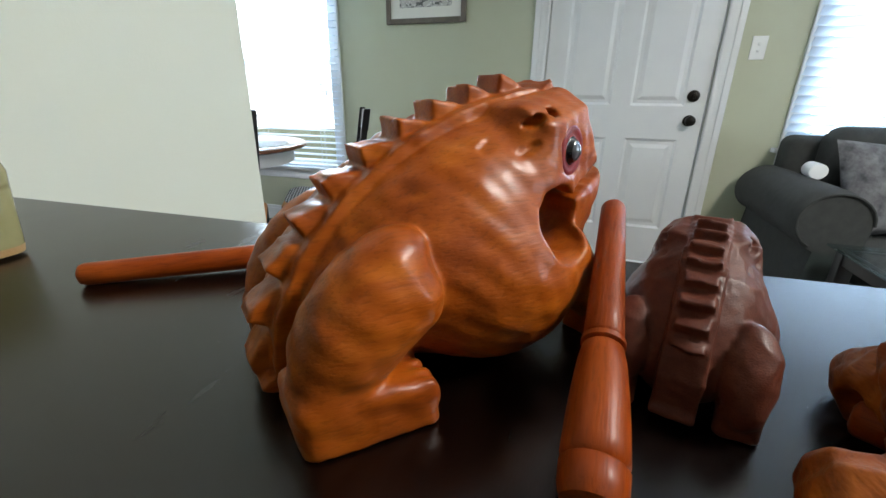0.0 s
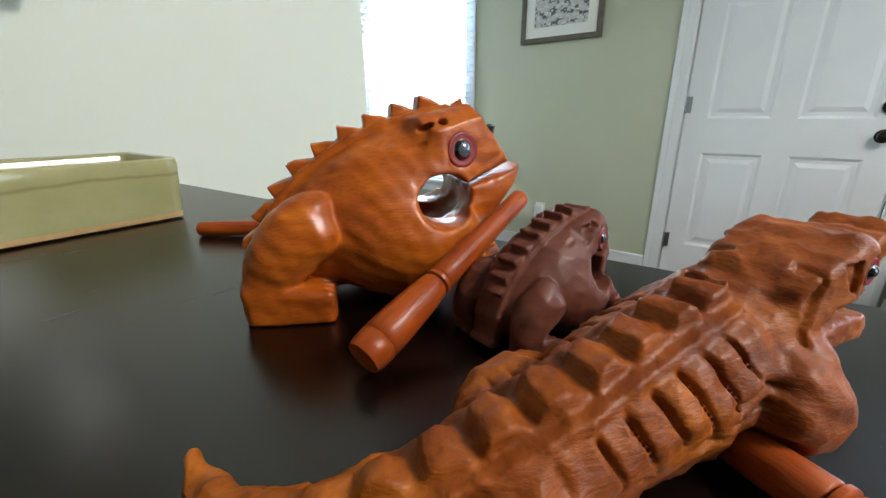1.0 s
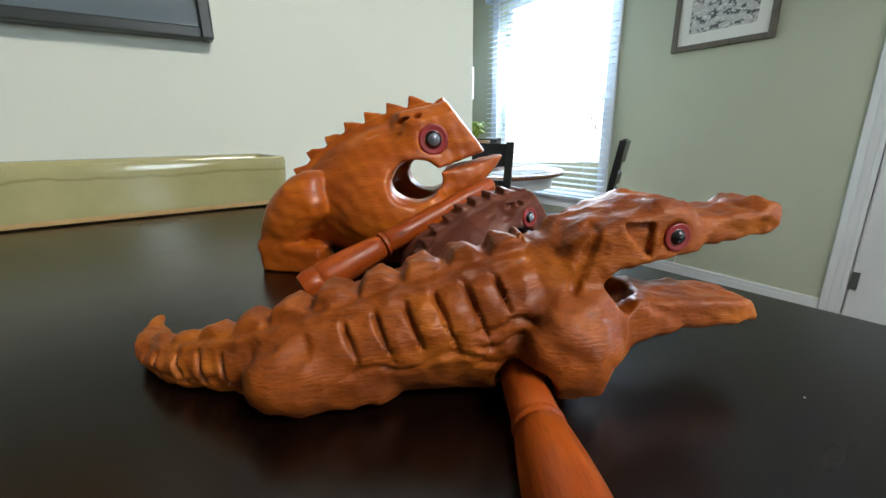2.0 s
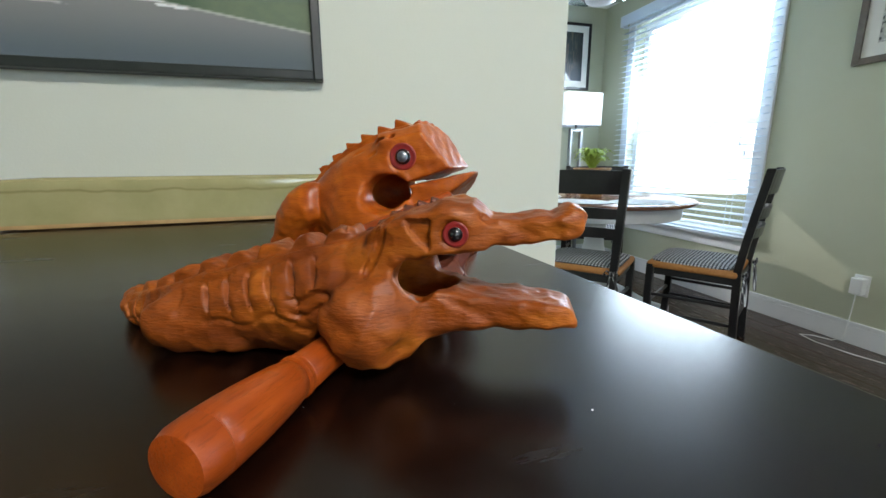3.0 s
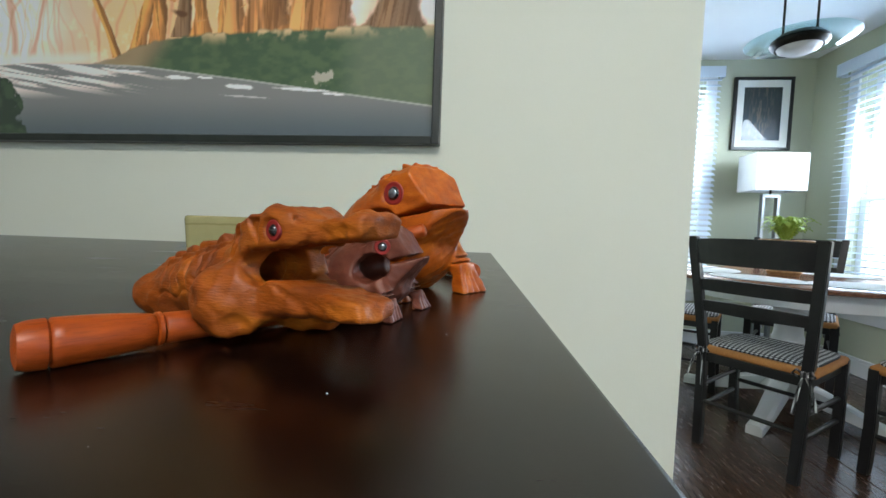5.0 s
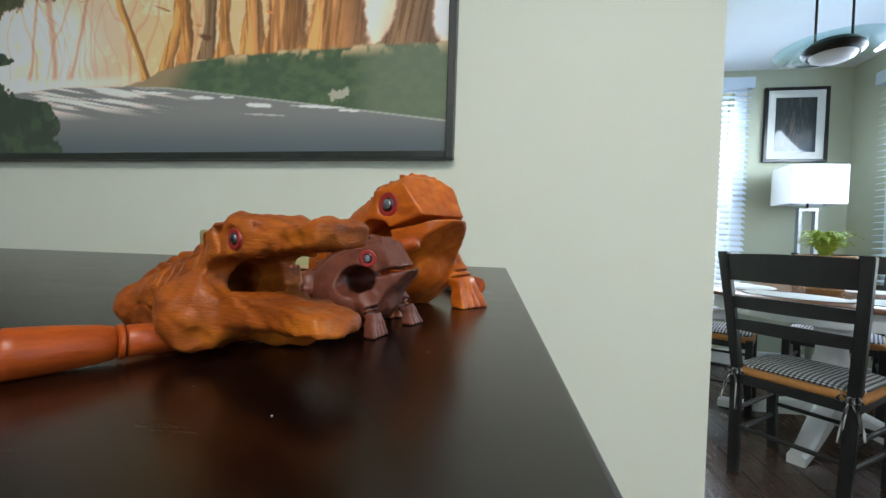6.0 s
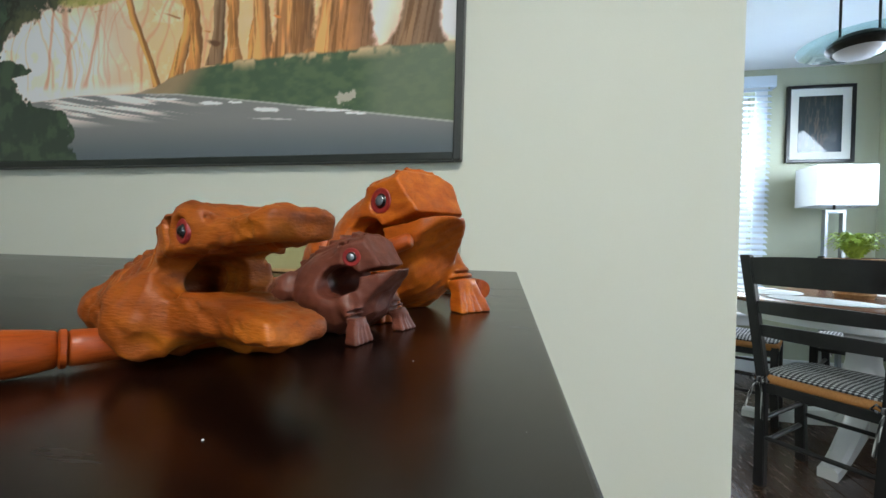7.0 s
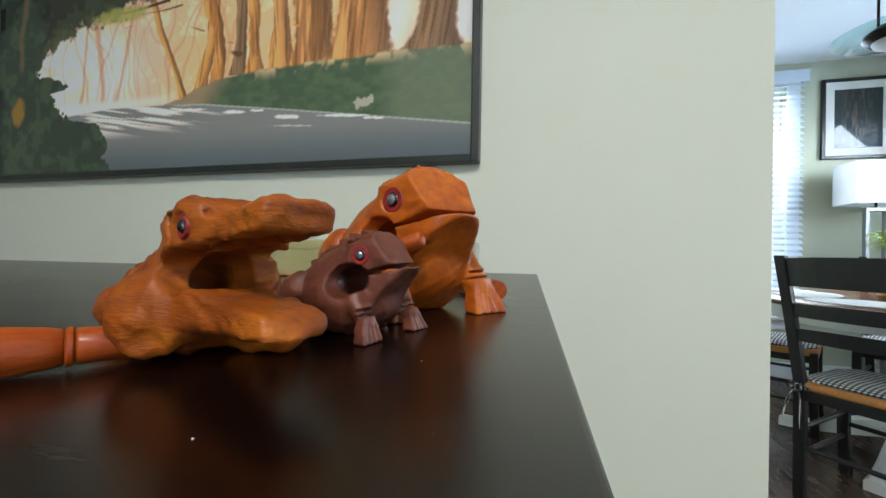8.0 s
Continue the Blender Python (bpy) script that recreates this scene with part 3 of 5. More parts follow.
def skin(F, lo, h):
    """Surface of a field (negative inside) as vertices and quads: one vertex in each cell that the surface crosses."""
    inside = F < 0
    n = np.array(F.shape) - 1
    corner = [inside[i:n[0] + i, j:n[1] + j, k:n[2] + k] for i in (0, 1) for j in (0, 1) for k in (0, 1)]
    count = sum(c.astype(np.int8) for c in corner)
    act = (count > 0) & (count < 8)
    cells = np.argwhere(act)
    index = np.full(act.shape, -1, int)
    index[act] = np.arange(len(cells))
    acc, num = np.zeros((len(cells), 3)), np.zeros(len(cells))
    corners = [(i, j, k) for i in (0, 1) for j in (0, 1) for k in (0, 1)]
    vals = {c: F[cells[:, 0] + c[0], cells[:, 1] + c[1], cells[:, 2] + c[2]] for c in corners}
    for a in corners:
        for axis in range(3):
            if a[axis] == 0:
                b = tuple(a[q] + (q == axis) for q in range(3))
                va, vb = vals[a], vals[b]
                cross = (va < 0) != (vb < 0)
                t = np.where(cross, va / np.where(cross, va - vb, 1), 0)
                p = np.array(a, float)[None, :] + t[:, None] * np.eye(3)[axis][None, :]
                acc += np.where(cross[:, None], p, 0)
                num += cross
    verts = np.array(lo)[None, :] + (cells + acc / num[:, None]) * h
    quads = []
    for axis in range(3):
        sl0 = [slice(1, -1)] * 3
        sl1 = [slice(1, -1)] * 3
        sl0[axis], sl1[axis] = slice(0, -1), slice(1, None)
        A, B = inside[tuple(sl0)], inside[tuple(sl1)]
        u, v = (axis + 1) % 3, (axis + 2) % 3
        for flip in (False, True):
            e = np.argwhere((A & ~B) if not flip else (~A & B))
            off = np.array([1, 1, 1])
            off[axis] = 0
            base = e + off
            ids = []
            for du, dv in ((1, 1), (0, 1), (0, 0), (1, 0)) if not flip else ((1, 1), (1, 0), (0, 0), (0, 1)):
                q = base.copy()
                q[:, u] -= du
                q[:, v] -= dv
                ids.append(index[q[:, 0], q[:, 1], q[:, 2]])
            quads.append(np.stack(ids, 1))
    quads = np.concatenate(quads)
    return verts, quads[(quads >= 0).all(1)]


def carving(name, F, lo, h, mats, m, eyes=(), eye_r=0.006):
    """A carved figure, one mesh: the carved body and its inlaid eyes."""
    verts, quads = skin(F, lo, h)
    vs, fs, mi = verts.tolist(), quads.tolist(), [0] * len(quads)
    for c, nrm in eyes:
        q = Vector(nrm).to_track_quat("Z", "Y")
        rings = [(1.20, -0.60, 1), (1.16, -0.04, 1), (1.06, 0.05, 1), (0.90, 0.0, 1), (0.66, -0.04, 1), (0.60, 0.0, 2), (0.54, 0.10, 2), (0.46, 0.20, 2), (0.40, 0.24, 3), (0.24, 0.34, 3), (0.01, 0.38, 3)]
        start, seg = len(vs), 24
        for r, z, _ in rings:
            for i in range(seg):
                a = 2 * math.pi * i / seg
                vs.append(tuple(Vector(c) + q @ Vector((math.cos(a) * r * eye_r, math.sin(a) * r * eye_r, z * eye_r))))
        for j in range(len(rings) - 1):
            for i in range(seg):
                a = start + j * seg
                fs.append([a + i, a + (i + 1) % seg, a + seg + (i + 1) % seg, a + seg + i])
                mi.append(rings[j + 1][2])
    me = bpy.data.meshes.new(name)
    me.from_pydata(vs, [], fs)
    for mm in mats:
        me.materials.append(mm)
    me.polygons.foreach_set("material_index", mi)
    me.polygons.foreach_set("use_smooth", [True] * len(fs))
    me.update()
    ob = new(name, me)
    ob.matrix_world = m
    return ob


FROGWOOD = carved_wood("orange_brown_carved_wood", (0.23, 0.038, 0.004), (0.40, 0.084, 0.006), (0.56, 0.145, 0.010), rough=0.38, coat=0.22, grain=(0.35, 1.6, 1.9), chip=0.24)
DARKWOOD = carved_wood("dark_red_brown_carved_wood", (0.085, 0.023, 0.014), (0.125, 0.034, 0.019), (0.165, 0.048, 0.026), rough=0.48, coat=0.08, grain=(0.5, 1.6, 2.5), chip=0.18)
CROCWOOD = carved_wood("brown_carved_wood", (0.12, 0.022, 0.003), (0.26, 0.058, 0.005), (0.46, 0.130, 0.010), rough=0.48, coat=0.06, grain=(0.5, 0.9, 2.2), chip=0.6)
STICKWOOD = carved_wood("orange_turned_wood", (0.19, 0.028, 0.003), (0.33, 0.056, 0.005), (0.48, 0.096, 0.008), rough=0.42, coat=0.14, grain=(2.2, 2.2, 0.25), chip=0.25)
EYE_RED = material("red_eye_paint", (0.30, 0.018, 0.014), 0.42, var=(0.17, 0.010, 0.010), scale=260)
EYE_BLACK = material("black_eye_paint", (0.008, 0.007, 0.008), 0.2, coat=0.5)
EYE_BEAD = material("glass_eye_bead", (0.20, 0.22, 0.25), 0.10, metal=0.3, var=(0.10, 0.11, 0.13), scale=160, coat=1.0)


def frog_field(P, spike=0.0095, half=0.0078, bore=0.0122, last=0.2, heel=0.0965, rough=0.0002):
    x, y, z = P
    ay = np.abs(y)
    Q = (x, ay, z)
    body = ell(P, (-0.031, 0, 0.0495), (0.067, 0.0425, 0.0365), ry=-32)
    body = smin(body, ell(P, (-0.011, 0, 0.0370), (0.046, 0.0505, 0.0345)), 0.012)
    body = smin(body, ell(Q, (-0.014, 0.0215, 0.0315), (0.037, 0.0300, 0.0300)), 0.010)
    # head: flat facets of the brow, a steep flat nose
    lip = 0.0575 + 0.33 * x
    chin = 0.0566 + 0.258 * x
    head = smax(plane(P, (0.0240, 0, 0.1030), (0.78, 0, 0.62)), lip - z, 0.0015)
    head = smax(head, ay - (0.0315 - 0.30 * (x - 0.012)), 0.0025)
    head = smax(head, -0.016 - x + 0.4 * ay, 0.010)
    head = smax(head, plane(Q, (0.0, 0.020, 0.1010), (-0.05, 0.58, 0.81)), 0.0015)
    head = smax(head, plane(P, (0.0, 0, 0.0990), (-0.25, 0, 0.97)), 0.002)
    body = smin(body, head, 0.011)
    # lower jaw, a wedge that runs out to a thin lip
    jaw = smax(z - chin, plane(P, (0.0590, 0, 0.0690), (0.76, 0, -0.65)), 0.0012)
    jaw = smax(jaw, ay - (0.033 - 0.36 * (x - 0.018)), 0.005)
    jaw = smax(jaw, np.hypot(x - 0.020, 1.3 * ay) - 0.0400, 0.002)
    jaw = smax(jaw, -0.01 - x, 0.004)
    body = smin(body, jaw, 0.005)
    # open mouth and throat hole
    gap = np.maximum(np.maximum(chin - z, z - lip), 0.005 - x)
    body = smax(body, -gap, 0.0010)
    hole = np.sqrt(((x - 0.0055) / 1.2) ** 2 + (z - 0.0565) ** 2) - bore
    body = smax(body, -hole, 0.003)
    # brow cuts
    for c, r in (((-0.003, 0.0275, 0.0920), (0.0045, 0.0045, 0.0017)), ((-0.022, 0.0300, 0.0850), (0.0060, 0.0060, 0.0019)), ((0.006, 0.0275, 0.0945), (0.0024, 0.004, 0.0018)), ((-0.008, 0.0330, 0.0830), (0.0050, 0.003, 0.0014))):
        body = smax(body, -ell(Q, c, r, ry=-25), 0.001)
    body = smax(body, -(cap(Q, (0.021, 0.0315, 0.0690), (0.0415, 0.0245, 0.0785), 0.0012, 0.0022)), 0.001)
    # flat seats for the inlaid eyes
    n = np.array((0.28, 0.96, 0.03)) / np.linalg.norm((0.28, 0.96, 0.03))
    v = (x - 0.0160, ay - 0.0306, z - 0.0812)
    out = v[0] * n[0] + v[1] * n[1] + v[2] * n[2]
    rd = np.sqrt(np.maximum(v[0] ** 2 + v[1] ** 2 + v[2] ** 2 - out ** 2, 0))
    body = smax(body, -np.maximum(rd - 0.0096, -out), 0.0008)
    # ridge of saw teeth along the back
    pts = [(0.012, 0, 0.1015), (0.0, 0, 0.0995), (-0.022, 0, 0.0935), (-0.045, 0, 0.0835), (-0.066, 0, 0.0685), (-0.083, 0, 0.050), (-0.0925, 0, 0.030), (-0.094, 0, 0.014)]
    s, d2, qx, qy, qz, tx, ty = along((x, np.zeros_like(x), z), pts)
    up = (x - qx) * 0.45 * -1 + (z - qz) * 0.9
    nrm = np.sqrt(d2) * np.sign(np.where(np.abs(up) < 1e-9, 1, (z - qz) * 0.8 - (x - qx) * 0.6))
    f = (s / 0.0152) % 1.0
    tooth = spike * np.where(f < 0.80, 0.16 + 0.84 * (f / 0.80) ** 0.75, 1.0 - (f - 0.80) / 0.20 * 0.9)
    ridge = smax(ay - half, (nrm - tooth) * 0.75, 0.0016)
    ridge = smax(ridge, -nrm - 0.006, 0.002)
    ridge = smax(ridge, np.maximum(0.0015 - s, s - last), 0.001)
    band = smax(smax(ay - 0.0135, nrm - 0.0026, 0.0008), -nrm - 0.01, 0.002)
    body = smin(body, band, 0.0006)
    body = smin(body, ridge, 0.0012)
    # hind legs
    leg = ell(Q, (-0.0735, 0.0330, 0.0385), (0.0300, 0.0165, 0.0162), ry=-50)
    leg = smin(leg, cap(Q, (-0.0605, 0.0380, 0.0420), (-0.0865, 0.0350, 0.018), 0.0118, 0.0105), 0.004)
    leg = smax(leg, -ell(Q, (-0.0850, 0.0560, 0.0410), (0.0170, 0.0070, 0.0080), ry=-50), 0.005)
    foot = smax(np.abs(ay - 0.0340 - 0.12 * (x + 0.08)) - 0.0125, z - (0.0165 - 0.10 * (x + 0.05)), 0.005)
    foot = smax(foot, np.maximum(x + 0.0530, -heel - x - 0.1 * z), 0.005)
    for k in (-1, 0, 1):
        foot = smax(foot, -cap(Q, (-0.051, 0.0375 + k * 0.006, 0.014), (-0.064, 0.0390 + k * 0.005, 0.020), 0.0014, 0.0008), 0.001)
        foot = smax(foot, -cap(Q, (-0.0525, 0.0395 + k * 0.006, 0.001), (-0.0525, 0.0395 + k * 0.006, 0.016), 0.0015, 0.0011), 0.001)
    for zz in (0.0080, 0.0135):
        foot = smax(foot, -cap(Q, (-0.0520, 0.0500, zz), (-0.0620, 0.0500, zz + 0.001), 0.0014, 0.0006), 0.001)
    leg = smin(leg, foot, 0.0020)
    leg = smax(leg, -cap(Q, (-0.055, 0.0500, 0.0250), (-0.094, 0.0485, 0.0190), 0.0024, 0.0010), 0.003)
    leg = smax(leg, -cap(Q, (-0.046, 0.0480, 0.0240), (-0.058, 0.0500, 0.0215), 0.0045, 0.0010), 0.003)
    body = smin(body, leg, 0.0016)
    body = smax(body, -cap(Q, (-0.085, 0.0410, 0.0585), (-0.062, 0.0465, 0.0625), 0.0004, 0.0022), 0.0012)
    # front legs
    arm = cap(Q, (0.007, 0.031, 0.045), (0.0285, 0.0365, 0.021), 0.0150, 0.0100)
    # splayed fan of a foot, widening to the ground
    drop = np.clip(0.033 - z, 0, 0.036)
    fan = smax(np.abs(ay - 0.0365 - 0.12 * drop) - (0.0066 + 0.27 * drop), x - (0.0325 + 0.37 * drop), 0.002)
    fan = smax(fan, (0.0245 + 0.10 * drop) - x, 0.003)
    fan = smax(fan * 0.85, z - 0.0345, 0.003)
    for k in (-1, 0, 1):
        fan = smax(fan, -cap(Q, (0.0455, 0.0405 + k * 0.0078, -0.001), (0.0365, 0.0372 + k * 0.0033, 0.0205), 0.0019, 0.0006), 0.001)
    arm = smin(arm, fan, 0.0025)
    for zz in (0.0265, 0.0315):
        arm = smax(arm, -(np.abs(z - zz - 0.3 * (x - 0.035)) - 0.0008 + np.where(x < 0.024, 1, 0)), 0.001)
    body = smin(body, arm, 0.003)
    body = smax(body, -hole, 0.002)
    body = smax(body, -ell(P, (-0.006, 0, 0.0540), (0.0280, 0.0290, 0.0200)), 0.001)
    body = body + rough * (np.sin(430 * x + 290 * z) * np.sin(390 * y + 220 * x) + np.sin(720 * z - 430 * y + 190 * x) * 0.6)
    return smax(body, -z, 0.001)


LO, STEP = (-0.112, -0.066, -0.003), 0.00095
G = field(LO, (0.070, 0.066, 0.115), STEP)
frog = carving("frog_figure", gouged(frog_field(G), G, 0.0105, 0.00035, 3), LO, STEP, [FROGWOOD, EYE_RED, EYE_BLACK, EYE_BEAD],
               pose(-0.0697, -0.5641, TOP, 0, 0, -38),
               [((0.0160, -0.0307, 0.0812), (0.28, -0.96, 0.03)), ((0.0160, 0.0307, 0.0812), (0.28, 0.96, 0.03))], 0.0081)
tagged(frog, "orange-brown carved wooden frog with saw-toothed back and red eyes", "figurine", "carved figures")
LO2, STEP2 = LO, 0.0015
G = field(LO2, (0.070, 0.066, 0.122), STEP2)
little = carving("frog_figure", gouged(frog_field(G, 0.0090, 0.0105, 0.0150, 0.115, 0.091, 0.0001), G, 0.0150, 0.0014, 5), LO2, STEP2, [DARKWOOD, EYE_RED, EYE_BLACK, EYE_BEAD],
                 pose(-0.0685, -0.6520, TOP, 0, 0, -14) @ Matrix.Scale(0.535, 4),
                 [((0.0160, -0.0307, 0.0812), (0.28, -0.96, 0.03)), ((0.0160, 0.0307, 0.0812), (0.28, 0.96, 0.03))], 0.0081)
tagged(little, "small dark red-brown carved wooden frog beside the larger one", "figurine", "carved figures")

CP = [(-0.2255, -0.6125, 0.0085), (-0.2285, -0.622, 0.0068), (-0.2290, -0.637, 0.0066), (-0.2190, -0.656, 0.0078), (-0.199, -0.676, 0.0115), (-0.171, -0.694, 0.0180),
      (-0.141, -0.707, 0.0235), (-0.113, -0.719, 0.0285), (-0.097, -0.728, 0.036), (-0.084, -0.735, 0.047)]
CR = [0.0022, 0.0040, 0.0060, 0.0084, 0.0118, 0.0165, 0.0200, 0.0215, 0.0200, 0.0165]


HEAD, HA = (-0.081, -0.738), radians(-24)      # middle of the skull, and where it points


def head_point(hx, hy, z):
    return (HEAD[0] + hx * math.cos(HA) - hy * math.sin(HA), HEAD[1] + hx * math.sin(HA) + hy * math.cos(HA), z)


def head_way(hx, hy, z):
    return (hx * math.cos(HA) - hy * math.sin(HA), hx * math.sin(HA) + hy * math.cos(HA), z)


def croc_field(P):
    x, y, z = P
    s, d2, qx, qy, qz, tx, ty = along(P, CP)
    arc = [0.0]
    for a, b in zip(CP, CP[1:]):
        arc.append(arc[-1] + math.dist(a, b))
    rad = np.interp(s, arc, CR)
    lat = (x - qx) * -ty + (y - qy) * tx           # to its left
    hgt = z - qz
    body = np.sqrt(lat ** 2 / np.where(lat > 0, 1.75, 1.22) + hgt ** 2 + np.maximum(d2 - lat ** 2 - hgt ** 2, 0)) - rad
    total = arc[-1]
    # cross cuts on the flanks, long cuts on the tail
    rel = hgt / rad
    f = ((s + 0.22 * hgt) / 0.0098) % 1.0
    reach = np.where(s < 0.085, -0.75, -0.15)
    width = 0.120 * np.clip((rel - reach) / 0.55, 0, 1)
    cut = np.clip(1.5 * (1 - np.abs(f - 0.5) / (width + 1e-4)), 0, 1) * np.where((s > 0.022) & (s < 0.160), 1, 0) * np.clip((np.abs(lat) - 0.42 * rad) / 0.0012, 0, 1) * (rel > reach)
    lines = np.clip(1 - np.abs(rel + 0.20 + 0.10 * np.sin(260 * s)) / 0.085, 0, 1)
    lines = lines * np.where((s > 0.012) & (s < 0.15), 1, 0.0) * (np.abs(lat) > 0.3 * rad)
    ribs = sum(np.clip(1 - np.abs(rel - k - 0.06 * np.sin(400 * s)) / 0.07, 0, 1) for k in (-0.42, -0.12, 0.14)) * np.clip((s - 0.147) / 0.002, 0, 1) * np.clip((0.168 - s) / 0.002, 0, 1) * (lat < 0)
    body = body + 0.0031 * cut + 0.0014 * lines + 0.0020 * ribs + 0.0005 * (np.sin(330 * x + 210 * z) * np.sin(290 * y - 140 * x) + 0.6 * np.sin(610 * z + 260 * y))
    body = smin(body, cap(P, (-0.196, -0.679, 0.0115), (-0.122, -0.7205, 0.0150), 0.0110, 0.0165), 0.005)
    # a row of broad dorsal scutes, steep towards the tail
    g = (s / 0.0145) % 1.0
    big = np.clip(s / 0.09, 0.4, 1)
    tooth = 0.0050 * big * np.clip(np.minimum(g / 0.24, (1 - g) / 0.42), 0, 1) ** 0.8
    half = 0.0070 * big
    ridge = smax(np.abs(lat) - half, (hgt - rad * 0.95 - tooth) * 0.8, 0.0016)
    ridge = smax(ridge, rad * 0.5 - hgt, 0.002)
    ridge = smax(ridge, np.maximum(0.008 - s, s - total + 0.032), 0.004)
    body = smin(body, ridge, 0.0012)
    band = smax(smax(np.abs(lat) - half - 0.0050 * big, hgt - rad * 0.95, 0.001), rad * 0.4 - hgt, 0.001)
    body = smin(body, smax(band, np.maximum(0.010 - s, s - total + 0.036), 0.006), 0.0008)
    # head, in its own frame
    hx = (x - HEAD[0]) * math.cos(HA) + (y - HEAD[1]) * math.sin(HA)
    hy = -(x - HEAD[0]) * math.sin(HA) + (y - HEAD[1]) * math.cos(HA)
    ah = np.abs(hy)
    H = (hx, ah, z)
    top = np.interp(hx, [-0.030, -0.015, -0.004, 0.006, 0.013, 0.023, 0.029, 0.034, 0.040, 0.047], [0.056, 0.0610, 0.0640, 0.0645, 0.0592, 0.0590, 0.0608, 0.0598, 0.0635, 0.0612])
    low = np.interp(hx, [-0.030, -0.013, 0.0, 0.020, 0.044], [0.038, 0.0445, 0.0455, 0.0475, 0.0508])
    wide = np.interp(hx, [-0.034, -0.014, 0.0, 0.008, 0.017, 0.028, 0.038, 0.047], [0.0150, 0.0190, 0.0185, 0.0165, 0.0138, 0.0133, 0.0138, 0.0130])
    upper = smax(ah - wide + 0.15 * np.clip(z - 0.058, 0, 1), z - top + 0.05 * ah, 0.0034)
    upper = smax(upper, low - z + 0.03 * ah, 0.0024)
    upper = smax(upper, plane((hx, ah, z), (0.0455, 0, 0.06), (1, 0, -0.25)), 0.0025)
    upper = smax(upper, -0.032 - hx, 0.006)
    upper = smin(upper, ell(H, (-0.001, 0.0130, 0.0570), (0.0095, 0.0060, 0.0080)), 0.002)
    for k in (0.010, 0.018, 0.026):
        upper = smax(upper, -cap(H, (k, 0.0138, 0.0590), (k + 0.018, 0.0142, 0.0530), 0.0008, 0.0015), 0.0006)
    for k in (0.014, 0.024, 0.034):
        upper = smax(upper, -ell(H, (k, 0.0140, 0.0445 + 0.1 * k), (0.0030, 0.005, 0.0026)), 0.0012)
    upper = smax(upper, -ell(H, (0.0405, 0.0085, 0.0640), (0.0020, 0.0016, 0.0020)), 0.0006)
    upper = smax(upper, -cap(H, (0.030, 0.0, 0.0645), (0.048, 0.0, 0.0655), 0.0020, 0.0026), 0.001)
    body = smin(body, upper, 0.0035)
    body = smax(body, -ell(H, (0.014, 0, 0.0465), (0.0300, 0.0095, 0.0055)), 0.001)
    jtop = 0.0318 - 0.10 * hx
    jlow = np.interp(hx, [-0.02, 0.0, 0.03, 0.045], [0.009, 0.0155, 0.0170, 0.0185])
    jwide = np.interp(hx, [-0.02, 0.0, 0.014, 0.030, 0.045], [0.0185, 0.0150, 0.0118, 0.0132, 0.0118])
    jaw = smax(ah - jwide + 0.25 * np.clip(0.02 - z, 0, 1), z - jtop, 0.0030)
    jaw = smax(jaw, jlow - z, 0.004)
    jaw = smax(jaw, plane((hx, ah, z), (0.0445, 0, 0.02), (1, 0, 0.35)), 0.0025)
    jaw = smax(jaw, -0.022 - hx, 0.004)
    for k in (-0.004, 0.006, 0.016):
        jaw = smax(jaw, -cap(H, (k, 0.0150, 0.0310), (k + 0.018, 0.0140, 0.0215), 0.0010, 0.0018), 0.001)
    for k in (0.0325, 0.0395):
        jaw = smax(jaw, -ell(H, (k, 0.0055, 0.0295), (0.0017, 0.0012, 0.0018)), 0.0006)
    body = smin(body, jaw, 0.003)
    gape = smax(jtop - z, z - low, 0.0015)
    gape = smax(gape, -0.011 - hx, 0.003)
    body = smax(body, -smax(gape, ah - 0.030, 0.001), 0.0012)
    # hollow throat, open at the mouth and by a round hole in the cheek
    hole = np.sqrt((hx + 0.0140) ** 2 + (z - 0.0360) ** 2) - 0.0074
    body = smax(body, -np.maximum(hole, hy - 0.002), 0.0012)
    body = smax(body, -cap(P, head_point(-0.010, 0.002, 0.0355), (-0.118, -0.716, 0.0290), 0.0105, 0.0085), 0.001)
    # ear notches behind the eyes, neck crease
    ear = np.maximum(np.maximum(hx + 0.0080, z - 0.0580), -0.0070 * ((hx + 0.0080) / 0.0085 + (z - 0.0470) / 0.0110))
    body = smax(body, -np.maximum(ear, 0.0166 - ah), 0.0008)
    body = smax(body, -ell(H, (-0.0155, 0.0235, 0.0440), (0.0036, 0.0060, 0.0032)), 0.001)
    crease = np.maximum(np.abs(hx + 0.0300 - 0.35 * (z - 0.04)) - 0.0011, np.maximum(0.022 - z, z - 0.058))
    body = smax(body, -np.maximum(crease, np.maximum(-0.0015 - body, 0.008 - ah)), 0.0008)
    rd = np.sqrt((hx - 0.001) ** 2 + (z - 0.0535) ** 2)
    body = smax(body, -np.maximum(rd - 0.0046, 0.0178 - ah), 0.0006)
    # legs
    for (ax_, ay_), (bx, by), r in (((-0.098, -0.704), (-0.082, -0.706), 0.0132), ((-0.184, -0.6965), (-0.168, -0.7095), 0.0122), ((-0.158, -0.6735), (-0.138, -0.6735), 0.0145)):
        leg = smin(ell(P, (ax_, ay_, 0.0125), (r * 1.75, r * 0.98, 0.0138)), cap(P, (ax_, ay_, 0.011), (bx, by, 0.0060), r * 0.80, r * 0.40), 0.008)
        d = np.array((bx - ax_, by - ay_, -0.012))
